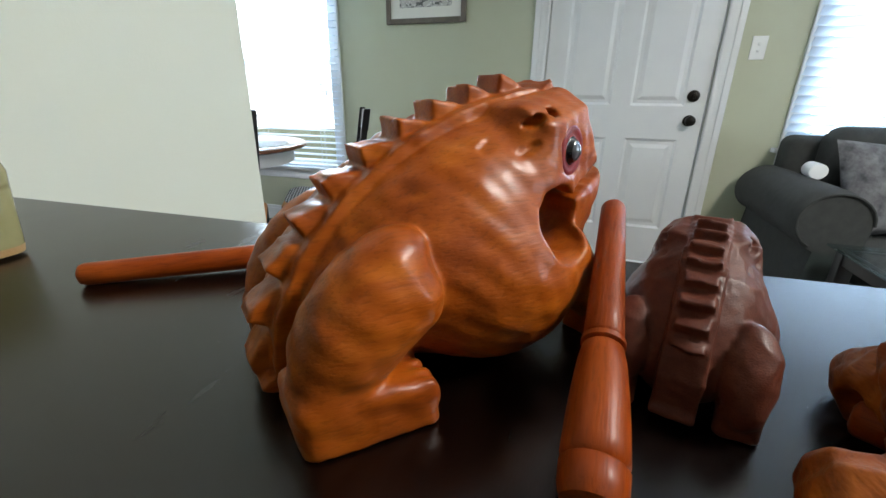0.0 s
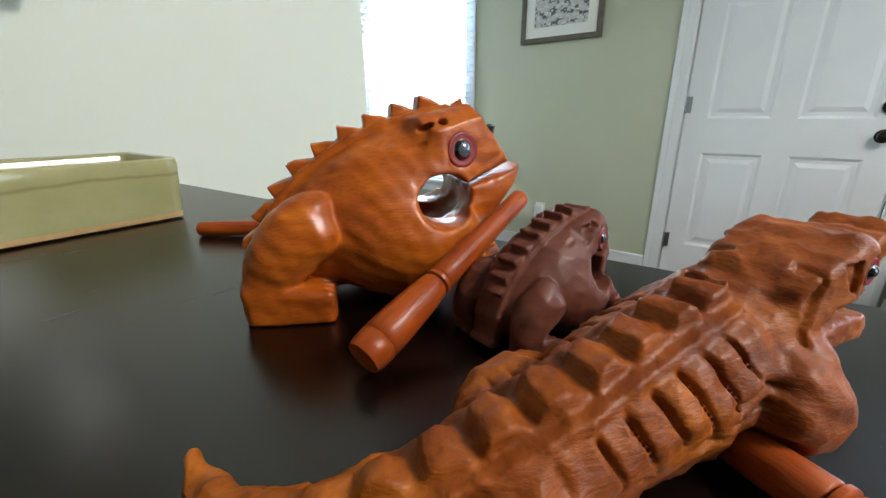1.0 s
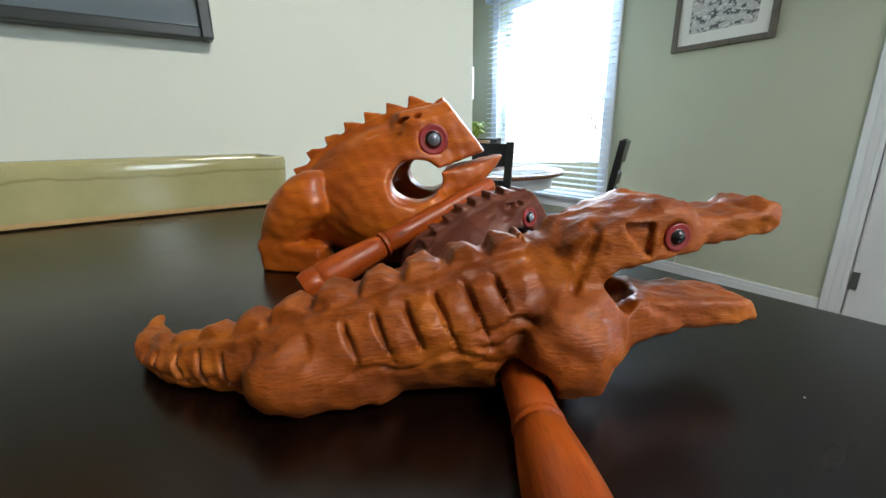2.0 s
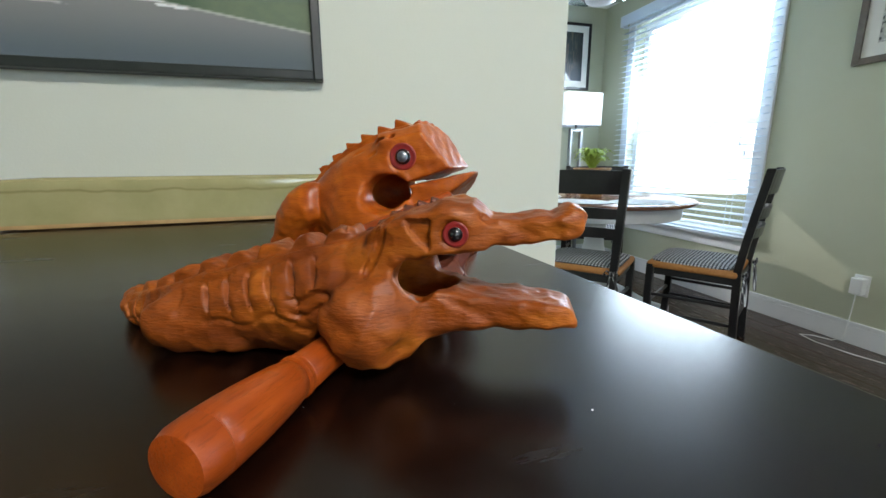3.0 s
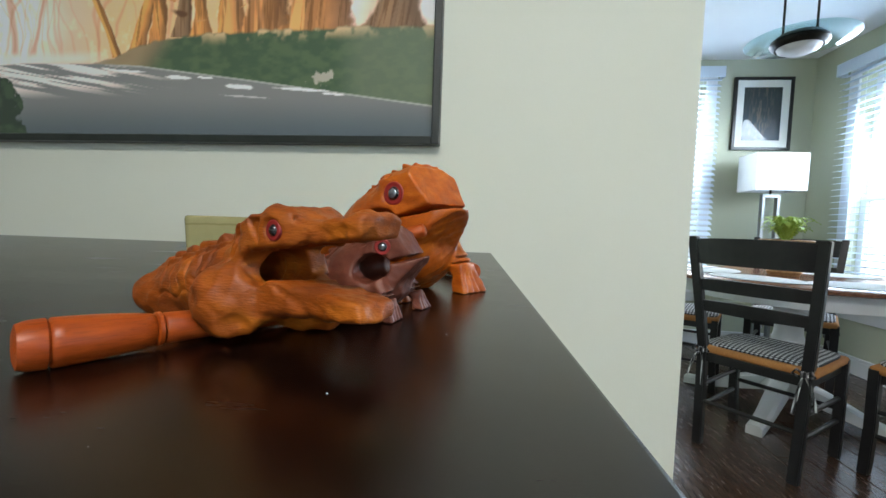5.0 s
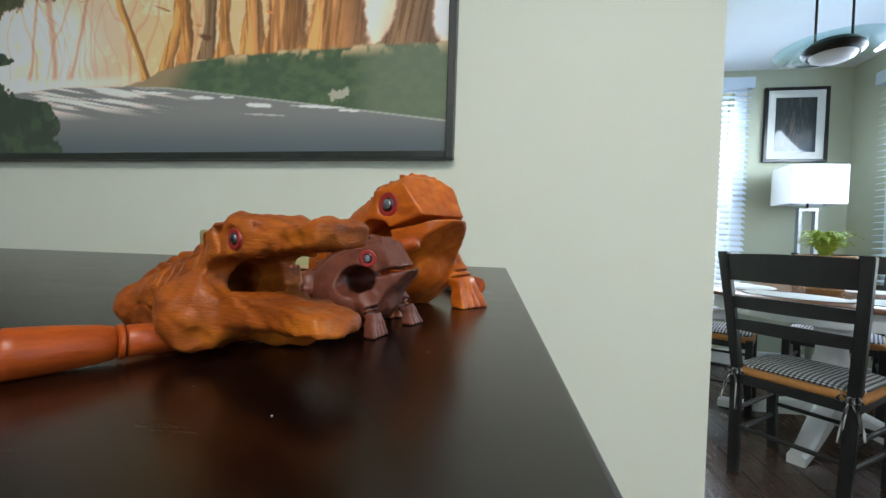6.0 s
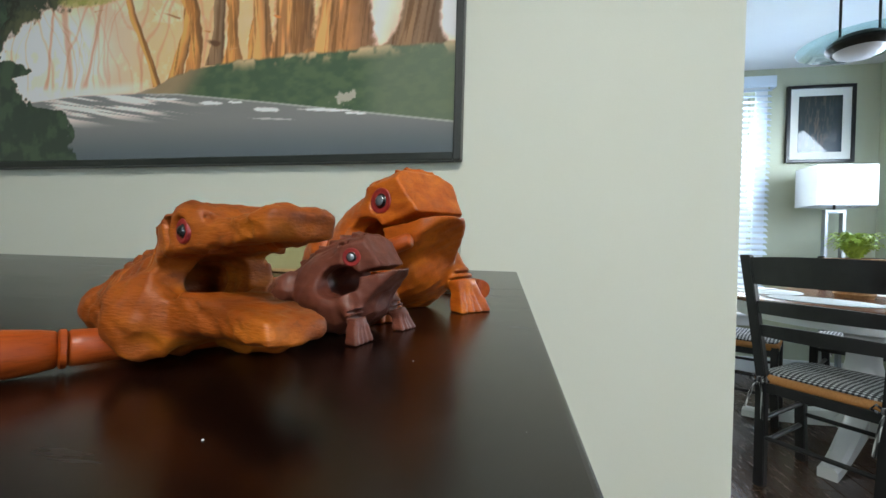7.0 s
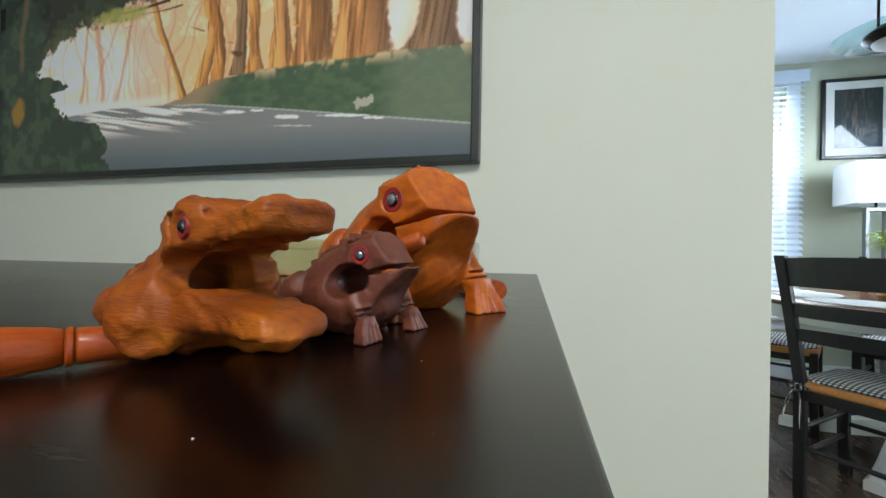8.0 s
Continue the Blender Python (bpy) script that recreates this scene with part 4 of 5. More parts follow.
        for k in (0.25, 0.6):
            o = np.array((-(by - ay_), bx - ax_, 0)) / math.hypot(bx - ax_, by - ay_)
            side = 1 if ay_ < -0.71 or (ax_ < -0.15 and ay_ < -0.69) else -1
            p0 = np.array((ax_, ay_, 0.024)) + d * (k - 0.3) - o * side * r
            leg = smax(leg, -cap(P, p0, p0 + d * 0.9, 0.0012, 0.0010), 0.001)
        leg = leg + 0.0005 * (np.sin(410 * x - 260 * z) * np.sin(350 * y + 240 * z))
        body = smin(body, leg, 0.006)
    # flat round shoulder plate above the near front foot
    plate = ell(P, (-0.1165, -0.7440, 0.0205), (0.0180, 0.0098, 0.0165), rz=-10)
    plate = smin(plate, cap(P, (-0.1165, -0.744, 0.0195), (-0.1010, -0.7525, 0.0065), 0.0115, 0.0045), 0.005)
    plate = smax(plate, plane(P, (-0.108, -0.7525, 0.016), (0.40, -0.85, -0.32)), 0.002)
    for k in (0.0, 0.008):
        plate = smax(plate, -cap(P, (-0.124 + k, -0.7575, 0.026 - k * 0.4), (-0.106 + k, -0.7545, 0.013 - k * 0.4), 0.0011, 0.0014), 0.001)
    plate = plate + 0.0006 * (np.sin(260 * x + 310 * z) * np.sin(280 * y - 170 * z))
    body = smin(body, plate, 0.006)
    # groove for the striker under the belly
    body = smax(body, -cap(P, (-0.165, -0.790, 0.0096), (-0.103, -0.6925, 0.007), 0.0098, 0.0075), 0.001)
    return smax(body, -z, 0.001)


LOC, STEPC = (-0.250, -0.770, -0.003), 0.00098
G = field(LOC, (-0.022, -0.588, 0.076), STEPC)
croc = carving("crocodile_figure", gouged(croc_field(G), G, 0.0068, 0.0010, 7), LOC, STEPC, [CROCWOOD, EYE_RED, EYE_BLACK, EYE_BLACK],
               pose(0, 0, TOP), [(head_point(0.001, -0.0179, 0.0535), head_way(0.0, -1, 0.0)), (head_point(0.001, 0.0179, 0.0535), head_way(0.0, 1, 0.0))], 0.0038)
tagged(croc, "brown carved wooden crocodile with gaping jaws and red eyes", "figurine", "carved figures")


def striker(a, b, r0, r1, label, group="strikers"):
    """A turned wooden beater from its thick end a to its thin end b, with cut rings."""
    L = (Vector(b) - Vector(a)).length
    prof = [(r0 * 0.55, 0), (r0 * 0.86, L * 0.006), (r0 * 0.97, L * 0.03), (r0, L * 0.075), (r0 * 0.90, L * 0.082), (r0 * 1.0, L * 0.09)]
    for i in range(1, 9):
        t = i / 9
        prof.append((r0 * (1.0 - 0.02 * t) * (1 - 0.22 * t * t) , L * (0.09 + 0.27 * t)))
    rr = r0 * 0.75
    for dz, k in ((0.0, 0.97), (0.006, 0.86), (0.012, 1.04), (0.026, 1.04), (0.032, 0.86), (0.040, 0.97)):
        prof.append((rr * k, L * (0.365 + dz)))
    for i in range(1, 9):
        t = i / 8
        prof.append((rr * 0.96 * (1 - t) + r1 * t, L * (0.41 + 0.57 * t)))
    prof += [(r1 * 0.86, L * 0.992), (r1 * 0.5, L)]
    t = thing("wooden_striker", between(a, b), label, "stick", group)
    cut0 = next(i for i, p in enumerate(prof) if p[1] >= L * 0.3705)
    cut1 = next(i for i, p in enumerate(prof) if p[1] >= L * 0.3965)
    part("handle", lathe(prof[:cut0 + 1], 28), STICKWOOD, t, "", 50)
    part("neck_ring", lathe(prof[cut0:cut1 + 1], 28), STICKWOOD, t, "", 50)
    part("shaft", lathe(prof[cut1:], 28), STICKWOOD, t, "", 50)
    return t


striker((-0.1660, -0.6145, TOP + 0.0088), (-0.0462, -0.6180, TOP + 0.0545), 0.0088, 0.0052, "turned orange wooden striker leaning on the small frog")
striker((-0.0150, -0.4830, TOP + 0.0098), (-0.113, -0.350, TOP + 0.0062), 0.0098, 0.0062, "turned orange wooden striker lying behind the large frog")
striker((-0.1650, -0.7900, TOP + 0.0096), (-0.1030, -0.6925, TOP + 0.0070), 0.0095, 0.0060, "turned orange wooden striker tucked under the crocodile")


def dust():
    """Fine specks of dust and crumbs on the tabletop."""
    bm = bmesh.new()
    rng = random.Random(8)
    spots = [(-0.051, -0.784, 0.0004), (-0.020, -0.700, 0.0003)] + [(rng.uniform(-1.0, 0.03), rng.uniform(-0.95, -0.03), rng.uniform(0.00008, 0.00016)) for _ in range(140)]
    for x, y, r in spots:
        m = Matrix.Translation((x, y, TOP + r * 0.4)) @ Matrix.Rotation(rng.uniform(0, 6), 4, "Z") @ Matrix.Diagonal((1, rng.uniform(0.5, 1), 0.5, 1))
        bmesh.ops.create_icosphere(bm, subdivisions=1, radius=r, matrix=m)
    tagged(part("dust", bm, PLASTIC), "pale specks of dust on the dark tabletop", "dust", "", "stuff")


dust()


# ---------------------------------------------------------------- table that carries the figures
def bar_table():
    t = thing("counter_table", pose(0.001, -0.006, 0, 0, 0, 3.3), "counter-height table with a dark espresso-stained satin top", "table")
    x0, x1, y0, y1 = -1.95, 0.0, -1.02, 0.0
    part("tabletop", boxed(x0, x1, y0, y1, TOP - 0.034, TOP, 0.0025, 3), ESPRESSO, t)
    for a, b, c, d in ((x0 + 0.06, x1 - 0.06, y0 + 0.05, y0 + 0.072), (x0 + 0.06, x1 - 0.06, y1 - 0.072, y1 - 0.05), (x0 + 0.05, x0 + 0.072, y0 + 0.072, y1 - 0.072), (x1 - 0.072, x1 - 0.05, y0 + 0.072, y1 - 0.072)):
        part("apron", boxed(a, b, c, d, TOP - 0.13, TOP - 0.034, 0.002), ESPRESSO, t)
    for x in (x0 + 0.03, x1 - 0.11):
        for y in (y0 + 0.03, y1 - 0.11):
            part("leg", boxed(x, x + 0.08, y, y + 0.08, 0, TOP - 0.034, 0.004), ESPRESSO, t)


bar_table()


def tray():
    """A long shallow glazed planter dish with rounded corners and a bare clay foot."""
    t = thing("ceramic_tray", pose(-0.300, -0.221, TOP, 0, 0, 3.0), "long olive green glazed ceramic tray with bare clay rim", "tray")
    L, W, H_ = 0.424, 0.122, 0.060

    def loop(bm, inset, z, r=0.016, seg=5):
        out = []
        hx, hy = L / 2 - inset, W / 2 - inset
        r = max(0.004, r - inset)
        for cx, cy, a0 in ((hx - r, hy - r, 0), (-hx + r, hy - r, 90), (-hx + r, -hy + r, 180), (hx - r, -hy + r, 270)):
            for k in range(seg + 1):
                a = radians(a0 + 90 * k / seg)
                out.append(bm.verts.new((cx + r * math.cos(a), cy + r * math.sin(a), z)))
        return out
    bm = bmesh.new()
    rows = [(0.008, 0.0015), (0.0035, 0.0020), (0.0026, 0.0065), (0.0022, 0.012), (0.0014, 0.028), (0.0005, 0.043), (0, 0.049), (0.0012, 0.0535), (0.004, 0.055), (0.0085, 0.0545), (0.011, 0.051), (0.013, 0.035), (0.017, 0.018), (0.026, 0.015)]
    loops = [loop(bm, i, z * 1.09) for i, z in rows]
    for n_, (a, b) in enumerate(zip(loops, loops[1:])):
        k = len(a)
        for j in range(k):
            f = bm.faces.new((a[j], a[(j + 1) % k], b[(j + 1) % k], b[j]))
            f.material_index = 1 if n_ < 2 else 0
    bm.faces.new(loops[0]).material_index = 1
    bm.faces.new(loops[-1])
    part("dish", bm, [CERAMIC, CLAYEDGE], t, "", 35)
    part("foot_ring", boxed(-0.19, 0.19, -0.045, 0.045, 0, 0.0022, 0.0008), CLAYEDGE, t)


tray()


# ---------------------------------------------------------------- pictures
def print_material(name, rough=0.1):
    m = bpy.data.materials.new(name)
    m.use_nodes = True
    nt = m.node_tree
    b = nt.nodes["Principled BSDF"]
    a = nt.nodes.new("ShaderNodeVertexColor")
    a.layer_name = "print"
    nt.links.new(a.outputs[0], b.inputs["Base Color"])
    b.inputs["Roughness"].default_value = rough
    return m


def value_noise(u, v, scale, seed):
    """Smooth random values on a plane."""
    rng = np.random.RandomState(seed)
    T = rng.rand(64, 64)
    x, y = u * scale, v * scale
    i, j = np.floor(x).astype(int), np.floor(y).astype(int)
    fx, fy = x - i, y - j
    fx, fy = fx * fx * (3 - 2 * fx), fy * fy * (3 - 2 * fy)
    g = lambda a, b: T[a % 64, b % 64]
    return (g(i, j) * (1 - fx) + g(i + 1, j) * fx) * (1 - fy) + (g(i, j + 1) * (1 - fx) + g(i + 1, j + 1) * fx) * fy


def fbm(u, v, scale, seed, n=4):
    return sum(value_noise(u, v, scale * 2 ** k, seed + k) * 0.5 ** k for k in range(n)) / sum(0.5 ** k for k in range(n))


def over(img, colour, mask):
    mask = np.clip(mask, 0, 1)[..., None]
    return img * (1 - mask) + np.array(colour, float) * mask


def srgb(r, g, b, gain=1.75):
    return tuple(((c / 255 + 0.055) / 1.055) ** 2.4 * gain for c in (r, g, b))


def road_painting(u, v):
    """A sunlit road under a tunnel of old trees. u to the right, v up, both 0 to 1."""
    n1, n2, n3 = fbm(u * 2, v, 5, 3), fbm(u * 2, v, 22, 11), fbm(u * 2, v, 60, 31)
    warp, fine = n1 - 0.5, n3 - 0.5
    step = lambda a, b, t: np.clip((t - a) / (b - a), 0, 1) ** 2 * (3 - 2 * np.clip((t - a) / (b - a), 0, 1))
    img = np.ones(u.shape + (3,)) * np.array(srgb(206, 168, 142))
    img = over(img, srgb(238, 214, 202), step(1.5, 0.2, ((u - 0.20) / 0.17) ** 2 + ((v - 0.33) / 0.20) ** 2))
    img = over(img, srgb(216, 164, 110), step(0.36, 0.52, u + 0.10 * warp) * step(0.95, 0.80, u) * (0.55 + 0.9 * (n2 - 0.3)))
    img = over(img, srgb(228, 190, 160), step(0.52, 0.72, n2) * 0.7)
    img = over(img, srgb(222, 214, 222), step(0.955, 0.99, u + 0.03 * warp) * step(0.28, 0.36, v))
    img = over(img, srgb(226, 198, 184), step(0.05, 0.0, np.abs(u - 0.868 - 0.16 * (v - 0.32))) * step(0.27, 0.33, v))
    rng = np.random.RandomState(5)
    for k in range(34):                              # hazy far trunks and boughs
        c, w, lean = rng.uniform(0.15, 0.60), rng.uniform(0.0015, 0.006), rng.uniform(-0.35, 0.35)
        m = 1 - np.abs(u - c - lean * (v - 0.24) * np.abs(v - 0.24) * 3 - 0.05 * warp) / w
        img = over(img, srgb(176, 128, 98), step(0, 1, m) * rng.uniform(0.25, 0.6) * step(0.20, 0.26, v))
    for c, w, lean in ((0.285, 0.010, -0.05), (0.322, 0.006, 0.12), (0.235, 0.005, 0.05)):
        m = 1 - np.abs(u - c - lean * (v - 0.25) - 0.03 * warp) / (w * (1 + 0.8 * np.exp(-(v - 0.23) * 30)))
        img = over(img, srgb(168, 126, 98), step(0, 0.8, m) * 0.75 * step(0.225, 0.25, v))
    bank_top = np.interp(u, [0.42, 0.46, 0.52, 0.594, 0.70, 0.81, 0.91, 1.0], [0.205, 0.225, 0.262, 0.292, 0.300, 0.302, 0.305, 0.300]) + 0.022 * (n2 - 0.5)
    trunks = [(0.478, 0.007, -0.22, 0), (0.512, 0.012, 0.10, 0), (0.546, 0.013, -0.06, 0), (0.592, 0.012, 0.02, 1), (0.622, 0.012, -0.03, 0), (0.650, 0.006, 0.12, 0), (0.682, 0.018, -0.03, 2),
              (0.735, 0.036, 0.02, 2), (0.812, 0.042, 0.05, 2), (0.935, 0.036, 0.10, 1)]
    for k, (c, w0, lean, tone) in enumerate(trunks):
        base = np.interp(c, [0.42, 0.52, 0.594, 1.0], [0.20, 0.25, 0.285, 0.285])
        up = np.clip(v - base, 0, 1)
        w = w0 * (1 + (1.0 if tone == 1 else 0.5) * np.exp(-up * 26)) * (1 + 0.25 * fine)
        x = u - c - lean * up - 0.020 * warp * (1 + k % 3)
        m = step(0, 0.22, 1 - np.abs(x) / w) * (up > 0)
        img = over(img, (srgb(166, 108, 58), srgb(110, 86, 66), srgb(150, 100, 60))[tone], m * 0.92)
        bark = fbm((u - lean * up) * 30, v, 4, 50 + k)
        img = over(img, (srgb(212, 146, 82), srgb(140, 108, 80), srgb(216, 150, 92))[tone], m * step(0.55, -0.5, x / w) * step(0.36, 0.60, bark))
        img = over(img, srgb(74, 50, 34), m * step(0.50, 0.66, fbm((u - lean * up) * 40, v, 5, 80 + k)) * 0.55)
        img = over(img, srgb(82, 66, 54), m * step(0.1, 0.9, x / w) * 0.6)
    for x0, y0, x1, y1, w, sag, tone in ((0.594, 0.350, 0.440, 0.560, 0.0085, 0.035, (92, 66, 48)), (0.47, 0.535, 0.30, 0.560, 0.004, 0.02, (110, 82, 60)), (0.52, 0.44, 0.34, 0.49, 0.003, -0.02, (150, 104, 70)),
                                         (0.58, 0.39, 0.47, 0.46, 0.003, 0.01, (170, 110, 64)), (0.62, 0.53, 0.71, 0.41, 0.0075, 0.02, (190, 120, 66)), (0.62, 0.33, 0.70, 0.37, 0.003, 0.01, (180, 130, 84)), (0.44, 0.56, 0.20, 0.585, 0.006, 0.03, (70, 56, 44))):
        t = np.clip(((u - x0) * (x1 - x0) + (v - y0) * (y1 - y0)) / ((x1 - x0) ** 2 + (y1 - y0) ** 2), 0, 1)
        d = np.hypot(u - x0 - t * (x1 - x0), v - y0 - t * (y1 - y0) + sag * np.sin(t * np.pi) + 0.01 * warp)
        img = over(img, srgb(*tone), step(1.1, 0.5, d / (w * (1.2 - 0.6 * t))))
    crown = v - np.interp(u, [0, 0.08, 0.115, 0.14, 0.18, 0.245, 0.34, 0.44, 0.55, 0.70, 1], [0.25, 0.30, 0.36, 0.42, 0.47, 0.505, 0.53, 0.575, 0.63, 0.70, 0.78]) + 0.10 * (n2 - 0.5) + 0.05 * fine
    img = over(img, srgb(58, 62, 52), step(0.0, 0.03, crown))
    img = over(img, srgb(84, 86, 62), step(0.0, 0.03, crown) * step(0.44, 0.70, n2) * 0.6)
    img = over(img, srgb(150, 146, 78), step(1.0, 0.3, ((u - 0.33) / 0.085) ** 2 + ((v - 0.535) / 0.032) ** 2 + 0.8 * fine) * 0.8)
    img = over(img, srgb(38, 40, 36), step(0.0, 0.06, crown - 0.05) * step(0.42, 0.6, n2) * 0.8)
    bank = step(0.0, 0.010, bank_top - v) * step(0.415, 0.44, u)
    img = over(img, srgb(66, 82, 64), bank)
    img = over(img, srgb(82, 96, 70), bank * step(0.36, 0.72, fbm(u * 3, v * 3, 20, 91)) * 0.6)
    img = over(img, srgb(150, 124, 96), bank * step(0.57, 0.50, u - 0.4 * (v - 0.22)) * 0.75)
    depth = bank_top - v
    img = over(img, srgb(196, 166, 126), bank * step(0.44, 0.62, n2) * step(0.045, 0.0, depth) * step(0.58, 0.66, u) * 0.9)
    img = over(img, srgb(116, 122, 104), bank * step(0.84, 0.90, u) * 0.4)
    img = over(img, srgb(214, 198, 186), step(1, 0.4, ((u - 0.823) / 0.022) ** 2 + ((v - 0.165) / 0.020) ** 2 + 4.5 * fine) * 0.4)
    road_top = np.interp(u, [0.0, 0.19, 0.30, 0.446, 0.52, 0.70, 1.0], [0.20, 0.205, 0.218, 0.213, 0.205, 0.163, 0.088])
    road = step(0.0, 0.006, road_top - v)
    img = over(img, srgb(216, 196, 186), step(0.03, 0.0, np.abs(v - 0.225 - 0.3 * np.abs(u - 0.34) * 0.1)) * step(0.47, 0.40, u) * 0.7)
    img = over(img, srgb(112, 112, 110), road)
    img = over(img, srgb(78, 86, 90), road * step(0.13, 0.0, v))
    img = over(img, srgb(168, 168, 158), step(0.0035, 0.0012, np.abs(v - road_top + 0.004)) * step(0.44, 0.50, u) * 0.6)
    streak = step(0.43, 0.58, fbm(u * 3.2, v * 30 + u * 9, 3, 77))
    img = over(img, srgb(236, 216, 208), road * streak * step(0.105, 0.16, v - 0.06 * (u - 0.4)) * step(0.60, 0.46, u) * 0.7)
    for cu, cv, ru, rv in ((0.585, 0.168, 0.022, 0.006), (0.632, 0.167, 0.014, 0.003), (0.690, 0.140, 0.024, 0.007), (0.795, 0.131, 0.042, 0.004), (0.845, 0.118, 0.020, 0.003), (0.50, 0.188, 0.03, 0.003), (0.70, 0.112, 0.04, 0.003)):
        img = over(img, srgb(214, 206, 204), step(1.3, 0.5, ((u - cu) / ru) ** 2 + ((v - cv + 0.12 * (u - cu)) / rv) ** 2 + 1.5 * fine) * (0.4 if cv < 0.115 else 0.9))
    left = np.interp(v, [0, 0.10, 0.17, 0.19, 0.23, 0.29, 0.31, 0.335, 0.36, 0.42, 0.6], [0.305, 0.298, 0.270, 0.205, 0.175, 0.150, 0.205, 0.175, 0.115, 0.115, 0.14]) - u + 0.035 * (n2 - 0.5) + 0.03 * fine
    bush = step(0.0, 0.008, left)
    img = over(img, srgb(48, 58, 50), bush)
    img = over(img, srgb(66, 82, 62), bush * step(0.44, 0.70, n2) * 0.6)
    img = over(img, srgb(30, 32, 30), bush * step(0.46, 0.60, n1) * step(0.2, 0.35, v) * 0.8)
    img = over(img, srgb(140, 104, 46), bush * step(1, 0.2, ((u - 0.055) / 0.022) ** 2 + ((v - 0.235) / 0.06) ** 2 + 1.5 * (n2 - 0.5)) * 0.8)
    img = over(img, srgb(96, 82, 62), bush * step(0.012, 0.004, np.abs(u - 0.075 - 0.05 * warp)) * step(0.36, 0.42, v) * 0.7)
    return np.clip(img, 0, 0.9)


def grey_print(u, v):
    """A grey sketch-like print of foliage."""
    n = fbm(u, v, 14, 5)
    img = np.ones(u.shape + (3,)) * np.array((0.52, 0.50, 0.47))
    img = over(img, (0.12, 0.12, 0.12), np.clip((n - 0.5) * 8, 0, 1))
    return over(img, (0.75, 0.73, 0.70), np.clip((fbm(u, v, 30, 9) - 0.58) * 10, 0, 1))


def dark_print(u, v):
    """A dim print of old trunks in a wood."""
    n = fbm(u * 4, v, 7, 15)
    img = np.ones(u.shape + (3,)) * np.array((0.045, 0.055, 0.055))
    img = over(img, (0.16, 0.12, 0.095), np.clip((n - 0.5) * 5, 0, 1) * np.clip(1 - np.abs(u - 0.45) * 2.2, 0, 1))
    return over(img, (0.06, 0.09, 0.13), np.clip(0.5 - v, 0, 1))


def framed_picture(name, m, w, h, border, depth, frame_mat, mat_w, painting, res, label, rough, mat_frame=None):
    """A framed print. Local frame: x right, z up, y out of the wall is negative."""
    t = thing(name, m, label, "picture")
    bm = bmesh.new()
    for x0, x1, z0, z1 in ((0, border, 0, h), (w - border, w, 0, h), (border, w - border, 0, border), (border, w - border, h - border, h)):
        box(bm, x0, x1, -depth, 0, z0, z1, 0.0025)
    part("frame", bm, frame_mat, t)
    part("backing", boxed(border * 0.6, w - border * 0.6, -depth * 0.35, -0.001, border * 0.6, h - border * 0.6), MAT if mat_w else frame_mat, t)
    if mat_w:
        bm = bmesh.new()
        b, c = border - 0.002, border + mat_w
        for x0, x1, z0, z1 in ((b, c, b, h - b), (w - c, w - b, b, h - b), (c, w - c, b, c), (c, w - c, h - c, h - b)):
            box(bm, x0, x1, -depth * 0.55, -depth * 0.36, z0, z1)
        part("picture_mat", bm, MAT, t)
    i = border + mat_w
    nx, nz = res
    us, vs = np.meshgrid(np.linspace(0, 1, nx + 1), np.linspace(0, 1, nz + 1), indexing="ij")
    img = painting(us, vs)
    co = np.stack([i + us * (w - 2 * i), np.full_like(us, -depth * (0.45 if mat_w else 0.6)), i + vs * (h - 2 * i)], -1).reshape(-1, 3)
    idx = np.arange((nx + 1) * (nz + 1)).reshape(nx + 1, nz + 1)
    quads = np.stack([idx[:-1, :-1], idx[1:, :-1], idx[1:, 1:], idx[:-1, 1:]], -1).reshape(-1, 4)
    me = bpy.data.meshes.new("print")
    me.from_pydata(co.tolist(), [], quads.tolist())
    at_ = me.color_attributes.new("print", "FLOAT_COLOR", "POINT")
    at_.data.foreach_set("color", np.concatenate([img.reshape(-1, 3), np.ones((co.shape[0], 1))], 1).ravel())
    me.materials.append(print_material(name + "_print", rough))
    ob = new("print", me)
    ob.parent = t
    return t


framed_picture("framed_picture", pose(-1.60, -0.0005, 1.140), 1.48, 0.82, 0.017, 0.030, DARKFRAME, 0.0, road_painting, (640, 340), "wide dark-framed print of a sunlit road under old trees", 0.09)
framed_picture("framed_picture", pose(XD - 0.0005, 0.772, 1.474, 0, 0, -90), 0.551, 0.45, 0.032, 0.026, PEWTER, 0.062, grey_print, (110, 90), "pewter-framed grey print in an ivory mat beside the door", 0.15)
framed_picture("framed_picture", pose(1.978, YC - 0.0005, 1.684), 0.460, 0.604, 0.024, 0.026, BLACK, 0.058, dark_print, (90, 120), "black-framed dark woodland print in a white mat", 0.06)


# ---------------------------------------------------------------- small wall fittings
def switch_plate():
    t = thing("light_switch", pose(XD, -1.408, 1.292), "white double light switch plate beside the door casing", "switch")
    part("plate", boxed(-0.006, 0, -0.036, 0.036, -0.058, 0.058, 0.0025), PLASTIC, t)
    for z in (-0.017, 0.017):
        part("toggle", boxed(-0.014, -0.0055, -0.007, 0.007, z - 0.006, z + 0.006, 0.002), PLASTIC, t)


